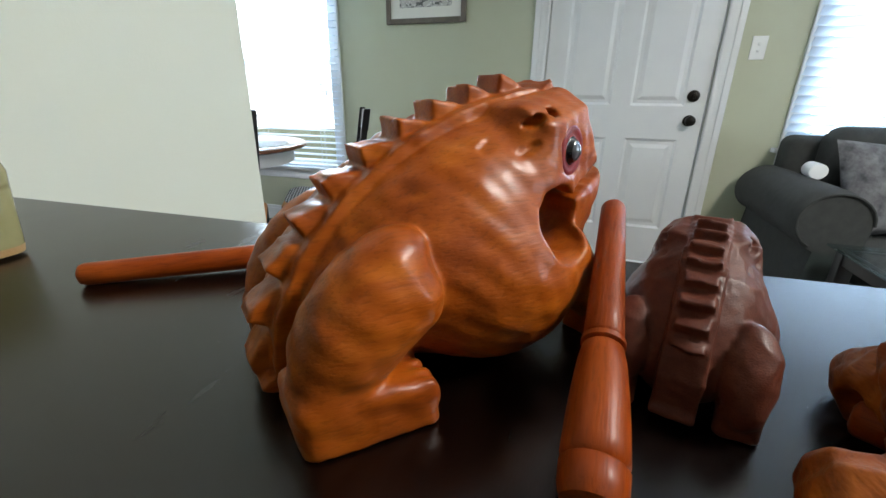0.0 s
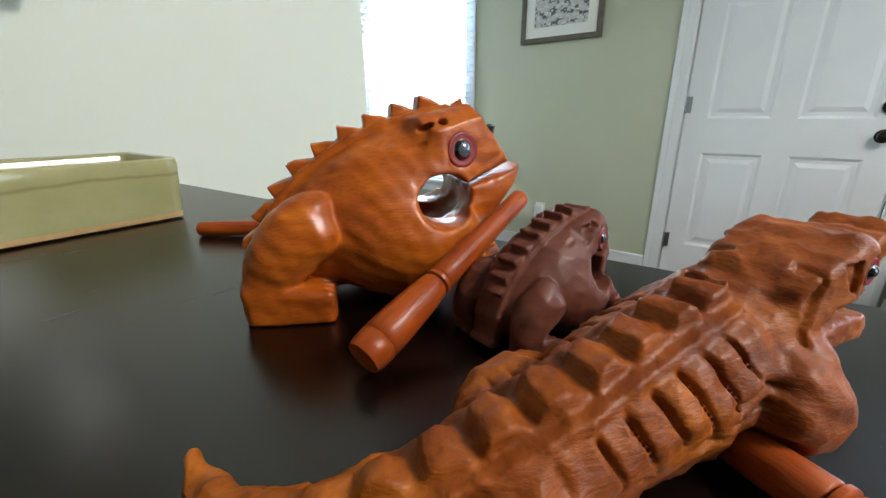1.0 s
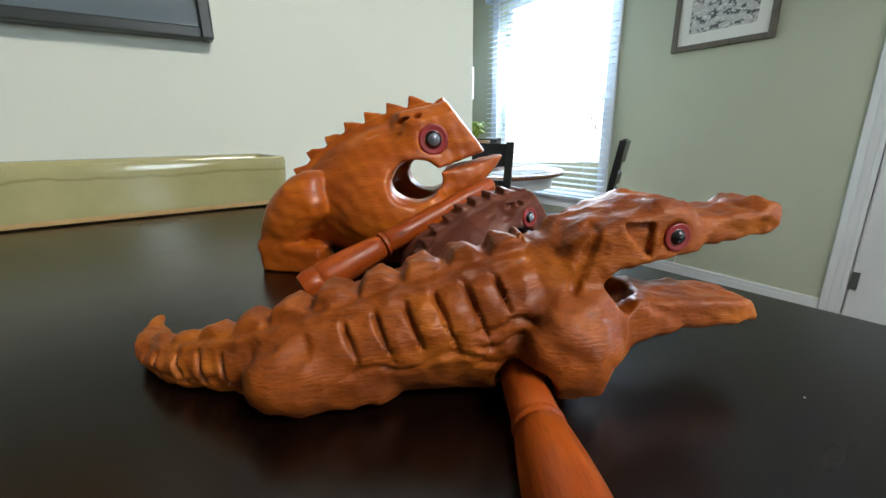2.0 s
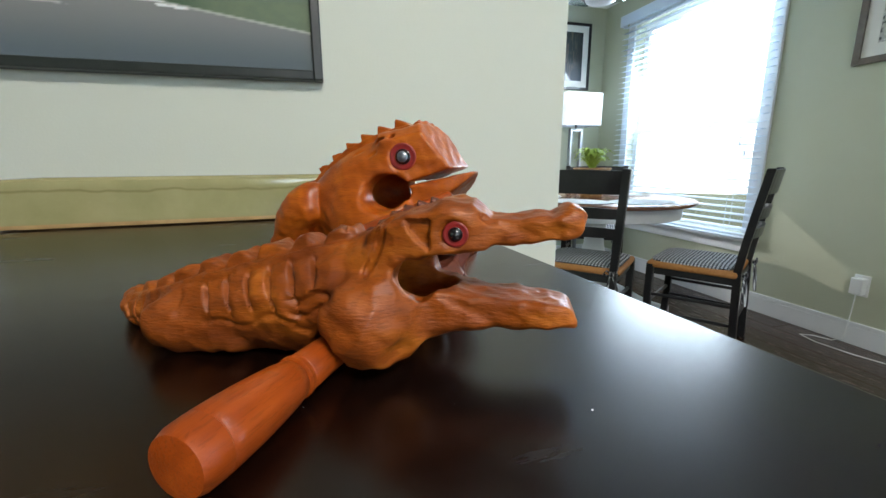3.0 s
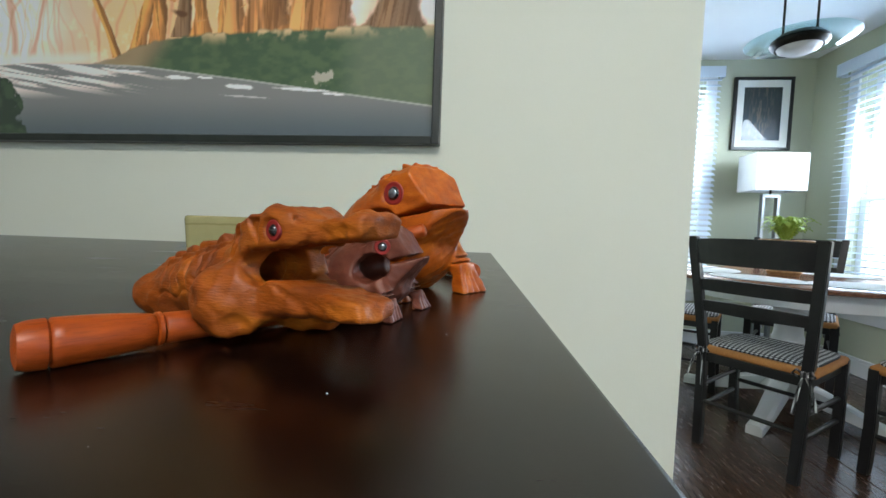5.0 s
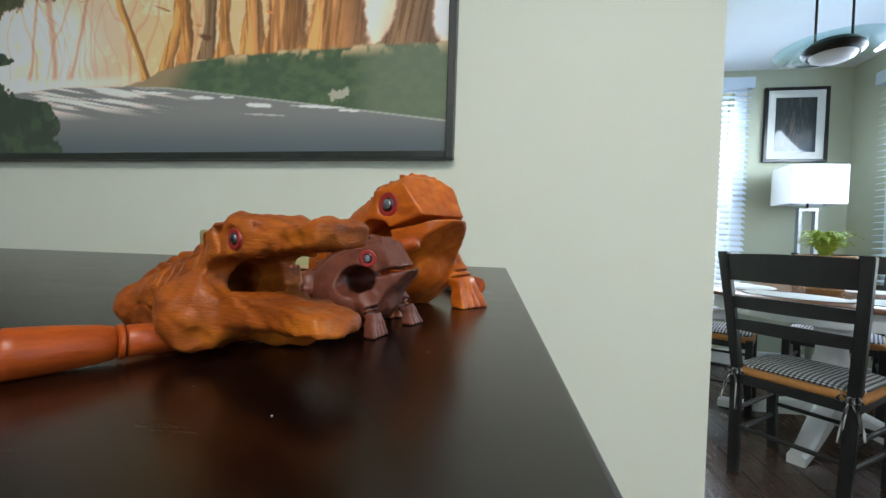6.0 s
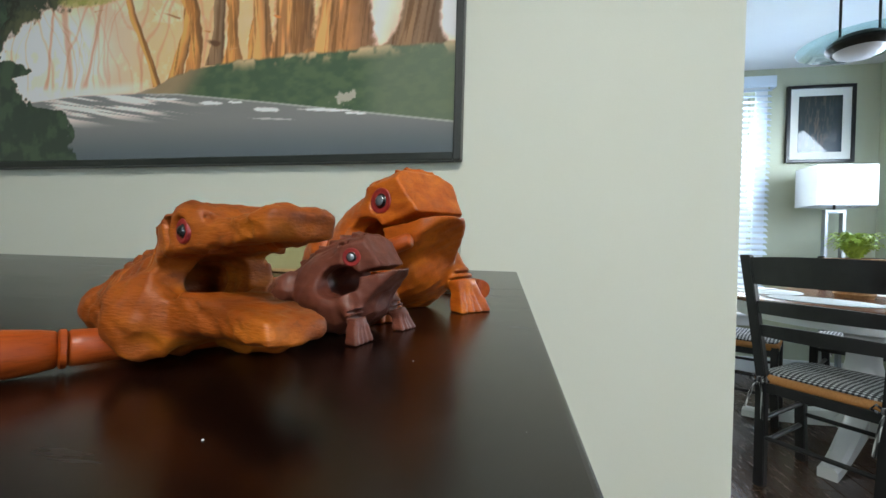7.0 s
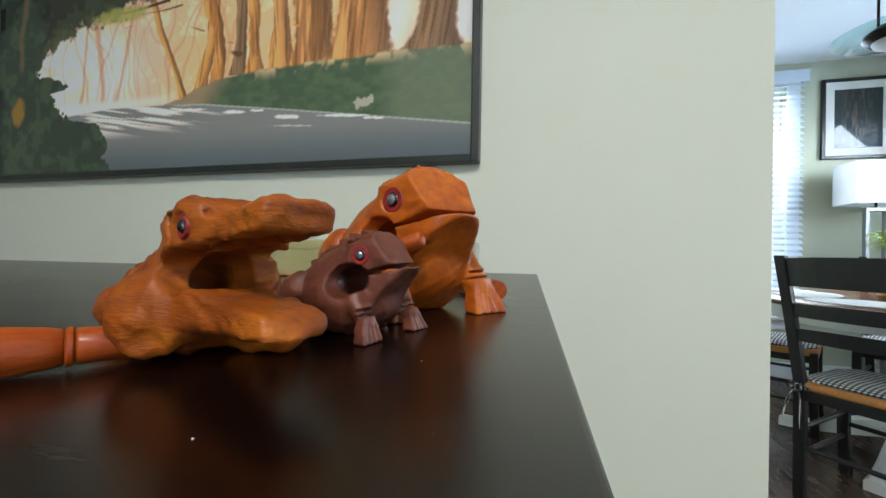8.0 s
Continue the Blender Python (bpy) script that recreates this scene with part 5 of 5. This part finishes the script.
def wall_plug():
    t = thing("wall_outlet", pose(XD, 0.548, 0.33), "white outlet plate with a plugged-in white adapter", "outlet")
    part("plate", boxed(-0.006, 0, -0.036, 0.036, -0.058, 0.058, 0.0025), PLASTIC, t)
    part("adapter", boxed(-0.05, -0.006, -0.028, 0.028, -0.045, 0.045, 0.006), PLASTIC, t)
    pts = [(-0.035, 0, -0.045), (-0.04, 0.0, -0.15), (-0.045, 0.01, -0.30), (-0.06, 0.05, -0.3255), (-0.09, 0.13, -0.3265), (-0.14, 0.16, -0.3265), (-0.17, 0.06, -0.3265), (-0.16, -0.10, -0.3265), (-0.12, -0.25, -0.3265)]
    part("cord", tube(pts, 0.0028, 8), PLASTIC, t, "thin white cord trailing to the floor", 40)


switch_plate()
wall_plug()


# ---------------------------------------------------------------- dining corner
def gingham():
    m = bpy.data.materials.new("black_white_gingham")
    m.use_nodes = True
    nt = m.node_tree
    b = nt.nodes["Principled BSDF"]
    b.inputs["Roughness"].default_value = 0.9
    co = nt.nodes.new("ShaderNodeTexCoord")
    sep = nt.nodes.new("ShaderNodeSeparateXYZ")
    nt.links.new(co.outputs["Object"], sep.inputs[0])
    acc = None
    for ax in (0, 1):
        mul = nt.nodes.new("ShaderNodeMath")
        mul.operation = "MULTIPLY"
        mul.inputs[1].default_value = 62.0
        nt.links.new(sep.outputs[ax], mul.inputs[0])
        fr = nt.nodes.new("ShaderNodeMath")
        fr.operation = "FRACT"
        nt.links.new(mul.outputs[0], fr.inputs[0])
        gt = nt.nodes.new("ShaderNodeMath")
        gt.operation = "GREATER_THAN"
        gt.inputs[1].default_value = 0.5
        nt.links.new(fr.outputs[0], gt.inputs[0])
        if acc is None:
            acc = gt
        else:
            ad = nt.nodes.new("ShaderNodeMath")
            ad.operation = "ADD"
            nt.links.new(acc.outputs[0], ad.inputs[0])
            nt.links.new(gt.outputs[0], ad.inputs[1])
            acc = ad
    ramp = nt.nodes.new("ShaderNodeValToRGB")
    ramp.color_ramp.interpolation = "CONSTANT"
    e = ramp.color_ramp.elements
    e[0].position, e[0].color = 0.0, (0.72, 0.73, 0.74, 1)
    e[1].position, e[1].color = 0.75, (0.015, 0.015, 0.018, 1)
    k = e.new(0.3)
    k.color = (0.16, 0.16, 0.17, 1)
    dv = nt.nodes.new("ShaderNodeMath")
    dv.operation = "MULTIPLY"
    dv.inputs[1].default_value = 0.45
    nt.links.new(acc.outputs[0], dv.inputs[0])
    nt.links.new(dv.outputs[0], ramp.inputs[0])
    nt.links.new(ramp.outputs[0], b.inputs["Base Color"])
    return m


GINGHAM = gingham()


def post(bm, pts, w, d):
    """A squared post along points, w across (y) and d deep (x)."""
    rings = []
    for p in pts:
        x, y, z = p
        rings.append([bm.verts.new((x + sx * d / 2, y + sy * w / 2, z)) for sx, sy in ((-1, -1), (1, -1), (1, 1), (-1, 1))])
    for a, b in zip(rings, rings[1:]):
        for k in range(4):
            bm.faces.new((a[k], a[(k + 1) % 4], b[(k + 1) % 4], b[k]))
    bm.faces.new(rings[0])
    bm.faces.new(rings[-1])
    bmesh.ops.bevel(bm, geom=list(bm.edges), offset=0.003, segments=2, affect="EDGES")
    return bm


def chair_at(z):
    """Place of the back posts' centre line at a height: setback and half width."""
    if z < 0.45:
        return -0.195 - 0.02 * (0.45 - z) / 0.45, 0.170 + 0.012 * z / 0.45
    k = (z - 0.45) / 0.5
    return -0.195 - 0.075 * k ** 1.15, 0.182 + 0.036 * k


def dining_chair():
    c = thing("dining_chair", None, "black painted ladder-back dining chair with woven rush seat", "chair", "chairs round the dining table")
    for s in (-1, 1):
        zs = [0, 0.2, 0.45, 0.6, 0.75, 0.88, 0.955]
        part("back_leg", post(bmesh.new(), [(chair_at(z)[0], s * chair_at(z)[1], z) for z in zs], 0.036, 0.034), BLACK, c)
        part("front_leg", post(bmesh.new(), [(0.205, s * 0.19, 0), (0.195, s * 0.195, 0.2), (0.195, s * 0.195, 0.445)], 0.036, 0.036), BLACK, c)
    for z0, z1, name in ((0.835, 0.945, "top_rail"), (0.715, 0.765, "back_slat"), (0.62, 0.668, "back_slat")):
        bm = bmesh.new()
        cols = []
        for i in range(9):
            t = i / 8 * 2 - 1
            bow = -0.028 * (1 - t * t)
            col = []
            for z, o in ((z0, -0.008), (z0, 0.008), (z1, 0.008), (z1, -0.008)):
                x, hw = chair_at(z)
                col.append(bm.verts.new((x + bow + o, t * (hw - 0.012), z + (0.006 * (1 - t * t) if z == z1 else 0))))
            cols.append(col)
        for a, b in zip(cols, cols[1:]):
            for k in range(4):
                bm.faces.new((a[k], a[(k + 1) % 4], b[(k + 1) % 4], b[k]))
        bm.faces.new(cols[0])
        bm.faces.new(cols[-1])
        part(name, bm, BLACK, c)
    bm = bmesh.new()
    box(bm, -0.19, 0.20, -0.195, -0.173, 0.385, 0.425, 0.003)
    box(bm, -0.19, 0.20, 0.173, 0.195, 0.385, 0.425, 0.003)
    box(bm, 0.185, 0.207, -0.173, 0.173, 0.385, 0.425, 0.003)
    box(bm, -0.205, -0.183, -0.165, 0.165, 0.385, 0.425, 0.003)
    part("seat_frame", bm, BLACK, c)
    # rush seat: a rounded pad of twisted strands along the rim
    bm = boxed(-0.20, 0.215, -0.212, 0.212, 0.422, 0.456, 0.014, 3)
    part("seat", bm, RUSH, c, "woven tan rush seat", 50)
    for s in (-1, 1):
        for z in (0.17, 0.27):
            part("stretcher", tube([(chair_at(z)[0], s * chair_at(z)[1], z), (0.2, s * 0.193, z)], 0.0095, 10), BLACK, c, "", 40)
    part("stretcher", tube([(0.2, -0.19, 0.22), (0.2, 0.19, 0.22)], 0.0095, 10), BLACK, c, "", 40)
    part("stretcher", tube([(chair_at(0.2)[0], -0.17, 0.2), (chair_at(0.2)[0], 0.17, 0.2)], 0.0095, 10), BLACK, c, "", 40)
    return c


def seat_cushion():
    c = thing("seat_cushion", None, "thin black and white gingham cushion tied to the chair", "cushion", "chair cushions")
    bm = bmesh.new()
    n = 18
    grid = []
    for side in (1, -1):
        rows = []
        for i in range(n + 1):
            row = []
            for j in range(n + 1):
                a, b = i / n * 2 - 1, j / n * 2 - 1
                r = (abs(a) ** 6 + abs(b) ** 6) ** (1 / 6)
                k = max(abs(a), abs(b)) / r if r else 1
                e = max(0.0, 1 - max(abs(a), abs(b)) ** 6)
                x, y = a * k * 0.196, b * k * 0.198
                z = 0.006 + (side > 0) * (0.014 * e + 0.006 + 0.003 * noise.noise(Vector((x * 14, y * 14, 3)))) - (side < 0) * 0.005 * e
                row.append(bm.verts.new((x, y, z)))
            rows.append(row)
        for i in range(n):
            for j in range(n):
                bm.faces.new((rows[i][j], rows[i + 1][j], rows[i + 1][j + 1], rows[i][j + 1]))
        grid.append(rows)
    per = [(i, 0) for i in range(n)] + [(n, j) for j in range(n)] + [(n - i, n) for i in range(n)] + [(0, n - j) for j in range(n)]
    for p, q in zip(per, per[1:] + per[:1]):
        bm.faces.new((grid[0][p[0]][p[1]], grid[0][q[0]][q[1]], grid[1][q[0]][q[1]], grid[1][p[0]][p[1]]))
    part("pad", bm, GINGHAM, c, "", 60)
    for s in (-1, 1):
        bm = bmesh.new()
        y = s * 0.178
        lathe([(0.004, -0.012), (0.012, -0.006), (0.012, 0.006), (0.004, 0.012)], 10, bm, Matrix.Translation((-0.238, y, -0.012)))
        for dx, dy, dz in ((-0.012, 0.045, -0.125), (-0.02, -0.02, -0.155)):
            pts = [(-0.238 + dx * k, y + s * dy * (k ** 0.6), -0.014 + dz * k) for k in (0, 0.25, 0.5, 0.75, 1)]
            tube(pts, [0.006, 0.009, 0.010, 0.011, 0.009], 8, bm, 0, 0.25)
        for k in (-1, 1):
            tube([(-0.238, y, -0.012), (-0.243, y + k * 0.022, 0.006), (-0.245, y + k * 0.034, -0.012), (-0.240, y + k * 0.014, -0.022), (-0.238, y, -0.012)], 0.005, 6, bm)
        part("tie", bm, GINGHAM, c, "knotted gingham tie", 60)
    return c


first, pad = dining_chair(), seat_cushion()
CHAIRS = [(1.262, 1.075, 40), (1.85, 0.87, 122), (1.30, 2.02, -30), (2.00, 2.06, -126)]
for i, (x, y, a) in enumerate(CHAIRS):
    m = pose(x, y, 0, 0, 0, a) @ Matrix.Diagonal((1, 1.04, 1, 1))
    k = m @ Matrix.Translation((0.012, 0, 0.452))
    if i == 0:
        first.matrix_basis, pad.matrix_basis = m, k
    else:
        copy_thing(first, m)
        copy_thing(pad, k)


def dining_table():
    t = thing("dining_table", pose(1.65, 1.55, 0, 0, 0, 20), "round pedestal dining table with brown top and white base", "table")
    part("tabletop", lathe([(0.55, 0.722), (0.585, 0.722), (0.597, 0.728), (0.600, 0.736), (0.597, 0.744), (0.588, 0.750), (0.3, 0.750), (0.02, 0.750)], 72), OAK, t, "", 35)
    part("apron", lathe([(0.50, 0.64), (0.515, 0.64), (0.518, 0.655), (0.515, 0.7215), (0.40, 0.7215)], 64), WHITEP, t, "white painted round apron", 35)
    part("column", lathe([(0.10, 0.10), (0.105, 0.13), (0.085, 0.16), (0.075, 0.20), (0.095, 0.25), (0.10, 0.30), (0.082, 0.36), (0.066, 0.44), (0.062, 0.52), (0.075, 0.55), (0.075, 0.57), (0.12, 0.60), (0.20, 0.64)], 40), WHITEP, t, "white turned pedestal column", 30)
    for i in range(4):
        bm = bmesh.new()
        cols = []
        for k in range(10):
            u = k / 9
            x = 0.07 + 0.43 * u
            top = 0.20 - 0.15 * u ** 0.7 + 0.012 * math.sin(u * math.pi * 2)
            low = 0.10 * (1 - u) ** 1.3
            hw = 0.042 - 0.008 * u
            cols.append([bm.verts.new((x, y, z)) for y, z in ((-hw, low), (hw, low), (hw, top - 0.012), (hw * 0.6, top), (-hw * 0.6, top), (-hw, top - 0.012))])
        for a, b in zip(cols, cols[1:]):
            for k in range(6):
                bm.faces.new((a[k], a[(k + 1) % 6], b[(k + 1) % 6], b[k]))
        bm.faces.new(cols[0])
        bm.faces.new(cols[-1])
        bmesh.ops.rotate(bm, verts=bm.verts, cent=(0, 0, 0), matrix=Matrix.Rotation(radians(90 * i + 25), 3, "Z"))
        part("foot", bm, WHITEP, t, "white scrolled pedestal foot", 35)


dining_table()
PLACEMAT = material("pale_woven_placemat", (0.62, 0.64, 0.62), 0.7, var=(0.5, 0.52, 0.52), scale=120, bump=0.4, bump_scale=400)
PAPER = material("white_paper", (0.82, 0.83, 0.84), 0.6, var=(0.76, 0.77, 0.79), scale=9)
for a in (215, 275, 150, 30):
    mat_ob = part("placemat", lathe([(0.145, 0), (0.15, 0.002), (0.145, 0.004), (0.02, 0.004)], 40), PLACEMAT, None, "", 40)
    mat_ob.matrix_world = pose(1.65 + 0.38 * math.cos(radians(a)), 1.55 + 0.38 * math.sin(radians(a)), 0.7505, 0, 0, a) @ Matrix.Diagonal((1, 1.45, 1, 1))
    tagged(mat_ob, "pale oval placemat on the dining table", "placemat", "placemats")


def booklet():
    t = thing("booklet", pose(1.30, 1.86, 0.7505, 0, 0, 30), "white booklet lying with a dark cover edge", "booklet")
    part("pages", boxed(-0.10, 0.10, -0.07, 0.07, 0.003, 0.011, 0.001), PAPER, t)
    part("cover", boxed(-0.103, 0.103, -0.073, 0.073, 0, 0.003, 0.0005), DARKFRAME, t)


booklet()


def fern():
    """A small fern in a low woven bowl."""
    t = thing("potted_fern", pose(1.62, 1.58, 0.7505), "small bright green fern in a tan woven bowl", "plant")
    part("bowl", lathe([(0.07, 0), (0.08, 0.02), (0.065, 0.08), (0.10, 0.15), (0.125, 0.195), (0.120, 0.198), (0.108, 0.180), (0.02, 0.175)], 32), material("tan_basket", (0.40, 0.22, 0.09), 0.7, var=(0.25, 0.12, 0.045), scale=60, bump=0.6, bump_scale=200), t, "low tan woven bowl", 40)
    leaf = material("fern_leaf", (0.28, 0.42, 0.05), 0.5, var=(0.42, 0.52, 0.09), scale=20)
    rng = random.Random(4)
    for k in range(64):
        a = k * 2.399
        reach, lift = rng.uniform(0.05, 0.15), rng.uniform(0.09, 0.17)
        bm = bmesh.new()
        spine = []
        for j in range(14):
            u = j / 13
            spine.append(bm.verts.new((reach * u, 0, 0.180 + lift * math.sin(u * 2.0) - 0.03 * u * u)))
        for j in range(13):
            w = 0.026 * math.sin(math.pi * min(1, 0.08 + j / 13 * 0.92)) + 0.001
            for s in (-1, 1):
                tip = bm.verts.new(spine[j].co + Vector((0.007, s * w, -0.004 + rng.uniform(-0.003, 0.003))))
                bm.faces.new((spine[j], tip, spine[j + 1]))
        bmesh.ops.rotate(bm, verts=bm.verts, cent=(0, 0, 0), matrix=Matrix.Rotation(a, 3, "Z"))
        part("frond", bm, leaf, t)
    part("soil", lathe([(0.02, 0.17), (0.108, 0.179), (0.09, 0.187), (0.02, 0.191)], 20), material("dry_moss", (0.22, 0.13, 0.06), 0.95, var=(0.32, 0.2, 0.1), scale=60, bump=1.0), t)


fern()


def pendant():
    t = thing("pendant_lamp", pose(1.63, 1.62, 0), "pendant lamp, glass disc with dark metal dish, switched off", "lamp")
    z = 2.035
    part("glass_disc", lathe([(0.105, z), (0.245, z + 0.004), (0.25, z + 0.007), (0.245, z + 0.010), (0.105, z + 0.008)], 56), GREENGLASS, t, "clear green-edged glass disc", 30)
    part("dish", lathe([(0.03, z + 0.045), (0.10, z + 0.035), (0.128, z + 0.008), (0.132, z - 0.008), (0.125, z - 0.022), (0.108, z - 0.034), (0.098, z - 0.030)], 48), BRONZE, t, "dark bronze dish", 30)
    part("diffuser", lathe([(0.100, z - 0.030), (0.092, z - 0.046), (0.06, z - 0.062), (0.01, z - 0.068)], 40), material("frosted_diffuser", (0.55, 0.52, 0.53), 0.35, var=(0.5, 0.47, 0.48), scale=10), t, "frosted glass diffuser", 40)
    for s in (-1, 1):
        part("rod", tube([(s * 0.085, 0, z + 0.03), (s * 0.085, 0, CEIL - 0.02)], 0.006, 10), BRONZE, t, "", 40)
    part("canopy", lathe([(0.11, CEIL - 0.022), (0.115, CEIL - 0.012), (0.115, CEIL)], 32), BRONZE, t, "", 40)


pendant()


def floor_lamp():
    t = thing("floor_lamp", pose(2.188, 2.675, 0), "floor lamp with steel frame and white box shade, unlit", "lamp")
    bm = bmesh.new()
    a, b, z0, z1, th = 0.184, 0.125, 1.318, 1.606, 0.003
    for x0, x1, y0, y1 in ((-a, a, -b, -b + th), (-a, a, b - th, b), (-a, -a + th, -b + th, b - th), (a - th, a, -b + th, b - th)):
        box(bm, x0, x1, y0, y1, z0, z1)
    part("shade", bm, SHADE, t, "white linen box shade")
    for s in (-1, 1):
        part("upright", boxed(s * 0.055 - 0.011, s * 0.055 + 0.011, -0.02, 0.02, 0.02, 1.27, 0.002), STEEL, t)
    part("crossbar", boxed(-0.066, 0.066, -0.02, 0.02, 1.27, 1.295, 0.002), STEEL, t)
    part("stem", tube([(0, 0, 1.295), (0, 0, 1.50)], 0.008, 12), BRONZE, t, "", 40)
    part("spider", boxed(-0.181, 0.181, -0.003, 0.003, 1.495, 1.501), BRONZE, t)
    part("base", boxed(-0.15, 0.15, -0.11, 0.11, 0, 0.02, 0.004), STEEL, t)


floor_lamp()


# ---------------------------------------------------------------- living room corner
def sofa():
    t = thing("sofa", pose(0, 0, 0), "dark charcoal upholstered sofa with rolled arms", "sofa")
    x0, xb, y0, y1 = 1.74, XD - 0.06, -3.55, -1.57
    def arm(yc, name):
        bm = bmesh.new()
        prof = []
        for k in range(19):
            a = radians(-70 + k * 250 / 18)
            prof.append((math.cos(a) * 0.135, 0.57 + math.sin(a) * 0.128))
        prof = [(0.085, 0.06)] + prof + [(-0.085, 0.06)]
        n = 14
        rings = []
        for i in range(n + 1):
            u = i / n
            e = 0.5 - abs(u - 0.5)
            k = 1 - 0.09 * max(0, 1 - e / 0.05) ** 2
            rings.append([bm.verts.new((x0 + (xb - x0) * u, yc + py * k, 0.3 + (pz - 0.3) * (k * 0.5 + 0.5))) for py, pz in prof])
        for a, b in zip(rings, rings[1:]):
            for j in range(len(prof)):
                bm.faces.new((a[j], a[(j + 1) % len(prof)], b[(j + 1) % len(prof)], b[j]))
        bm.faces.new(rings[0])
        bm.faces.new(rings[-1])
        ob = part(name, bm, SOFA, t, "", 45)
        ring = [(x0 - 0.002, yc + math.cos(radians(-60 + k * 15)) * 0.125, 0.568 + math.sin(radians(-60 + k * 15)) * 0.117) for k in range(17)]
        part("piping", tube(ring, 0.006, 8), SOFA, ob, "", 45)
    arm(y1, "arm")
    arm(y0, "arm")
    part("base", boxed(x0 + 0.03, xb, y0 + 0.085, y1 - 0.085, 0.06, 0.30, 0.02, 3), SOFA, t, "", 40)
    for k in (0, 1):
        a = y0 + 0.12 + k * (y1 - y0 - 0.24) / 2
        b = a + (y1 - y0 - 0.24) / 2 - 0.01
        part("seat_cushion", boxed(x0 + 0.01, xb - 0.26, a, b, 0.30, 0.46, 0.045, 5), SOFA, t, "", 45)
        part("back_cushion", boxed(xb - 0.34, xb - 0.13, a, b, 0.44, 0.915, 0.08, 6), SOFA, t, "", 45)
    part("back", boxed(xb - 0.16, xb, y0 + 0.02, y1 - 0.02, 0.06, 0.86, 0.05, 5), SOFA, t, "", 45)
    for x in (x0 + 0.08, xb - 0.08):
        for y in (y0, y1):
            part("foot", lathe([(0.02, 0), (0.028, 0.06)], 12, None, Matrix.Translation((x, y, 0))), BLACK, t)


sofa()


def paper_roll():
    t = thing("paper_roll", between((2.10, -1.622, 0.7225), (2.205, -1.630, 0.7225)), "white roll of paper lying on the sofa arm", "paper roll")
    part("sheet", lathe([(0.013, 0), (0.034, 0.0), (0.0355, 0.002), (0.0355, 0.103), (0.034, 0.105), (0.013, 0.105)], 24), PAPER, t, "", 40)
    part("core", lathe([(0.0105, 0.0005), (0.0125, 0.0005), (0.0125, 0.1045), (0.0105, 0.1045), (0.0105, 0.0005)], 20), CARD, t, "", 40)


paper_roll()


def coffee_table():
    t = thing("coffee_table", pose(0, 0, 0), "low coffee table with a glass top and dark wooden legs", "coffee table")
    x0, x1, y0, y1, top = 1.02, 1.695, -2.62, -1.545, 0.50
    part("glass_top", boxed(x0, x1, y0, y1, top - 0.010, top, 0.003, 2), GREENGLASS, t, "clear glass top")
    for a, b, c, d in ((x0 + 0.03, x1 - 0.03, y0 + 0.03, y0 + 0.055), (x0 + 0.03, x1 - 0.03, y1 - 0.055, y1 - 0.03), (x0 + 0.03, x0 + 0.055, y0 + 0.055, y1 - 0.055), (x1 - 0.055, x1 - 0.03, y0 + 0.055, y1 - 0.055)):
        part("rail", boxed(a, b, c, d, top - 0.065, top - 0.010, 0.003), BLACK, t)
    for x in (x0 + 0.025, x1 - 0.075):
        for y in (y0 + 0.025, y1 - 0.075):
            part("leg", boxed(x, x + 0.05, y, y + 0.05, 0, top - 0.0105, 0.004), BLACK, t)


coffee_table()


def throw_pillow(m, label, mat):
    bm = bmesh.new()
    n = 16
    rows2 = []
    for side in (1, -1):
        rows = []
        for i in range(n + 1):
            row = []
            for j in range(n + 1):
                a, b = i / n * 2 - 1, j / n * 2 - 1
                pinch = 1 - 0.10 * (1 - abs(a)) * abs(b) - 0.10 * (1 - abs(b)) * abs(a)
                e = max(0, (1 - a * a) * (1 - b * b)) ** 0.45
                row.append(bm.verts.new((side * 0.075 * e, a * 0.22 * pinch, b * 0.22 * pinch)))
            rows.append(row)
        rows2.append(rows)
        for i in range(n):
            for j in range(n):
                bm.faces.new((rows[i][j], rows[i + 1][j], rows[i + 1][j + 1], rows[i][j + 1]))
    bmesh.ops.remove_doubles(bm, verts=bm.verts, dist=1e-4)
    ob = part("throw_pillow", bm, mat, None, "", 70)
    ob.matrix_world = m
    return tagged(ob, label, "pillow", "sofa pillows")


throw_pillow(pose(2.10, -1.90, 0.665, 0, 24, 14), "grey and black mottled throw pillow on the sofa", CUSHION)
throw_pillow(pose(2.13, -2.36, 0.665, 0, 22, 4), "pale grey mottled throw pillow leaning on the sofa", CUSHION)


# ---------------------------------------------------------------- floor boards laid end to end
def floor_boards():
    rng = random.Random(12)
    wide = 0.128
    meshes = []
    for length in (1.2, 1.5, 1.8):
        bm = boxed(0, wide - 0.0022, 0, length - 0.0022, -0.018, 0.0, 0.0012, 1)
        me = bpy.data.meshes.new("plank")
        bmesh.ops.recalc_face_normals(bm, faces=bm.faces)
        bm.to_mesh(me)
        bm.free()
        me.materials.append(PLANK)
        meshes.append((length, me))
    x = XW
    while x < XD - 0.02:
        y, end = YS, (YC if x > XE - 0.02 else 0.0)
        first = True
        while y < end - 0.03:
            length, me = meshes[0] if first else rng.choice(meshes)
            scale = rng.uniform(0.35, 1.0) if first else 1.0
            first = False
            if y + length * scale > end - 0.15:
                scale = (end - y) / length
            ob = new("plank", me)
            ob.parent = floor
            ob.location = (x, y, rng.uniform(-0.0004, 0.0))
            ob.scale = (min(1.0, (XD - x) / wide), scale, 1.0)
            y += length * scale
        x += wide


floor_boards()
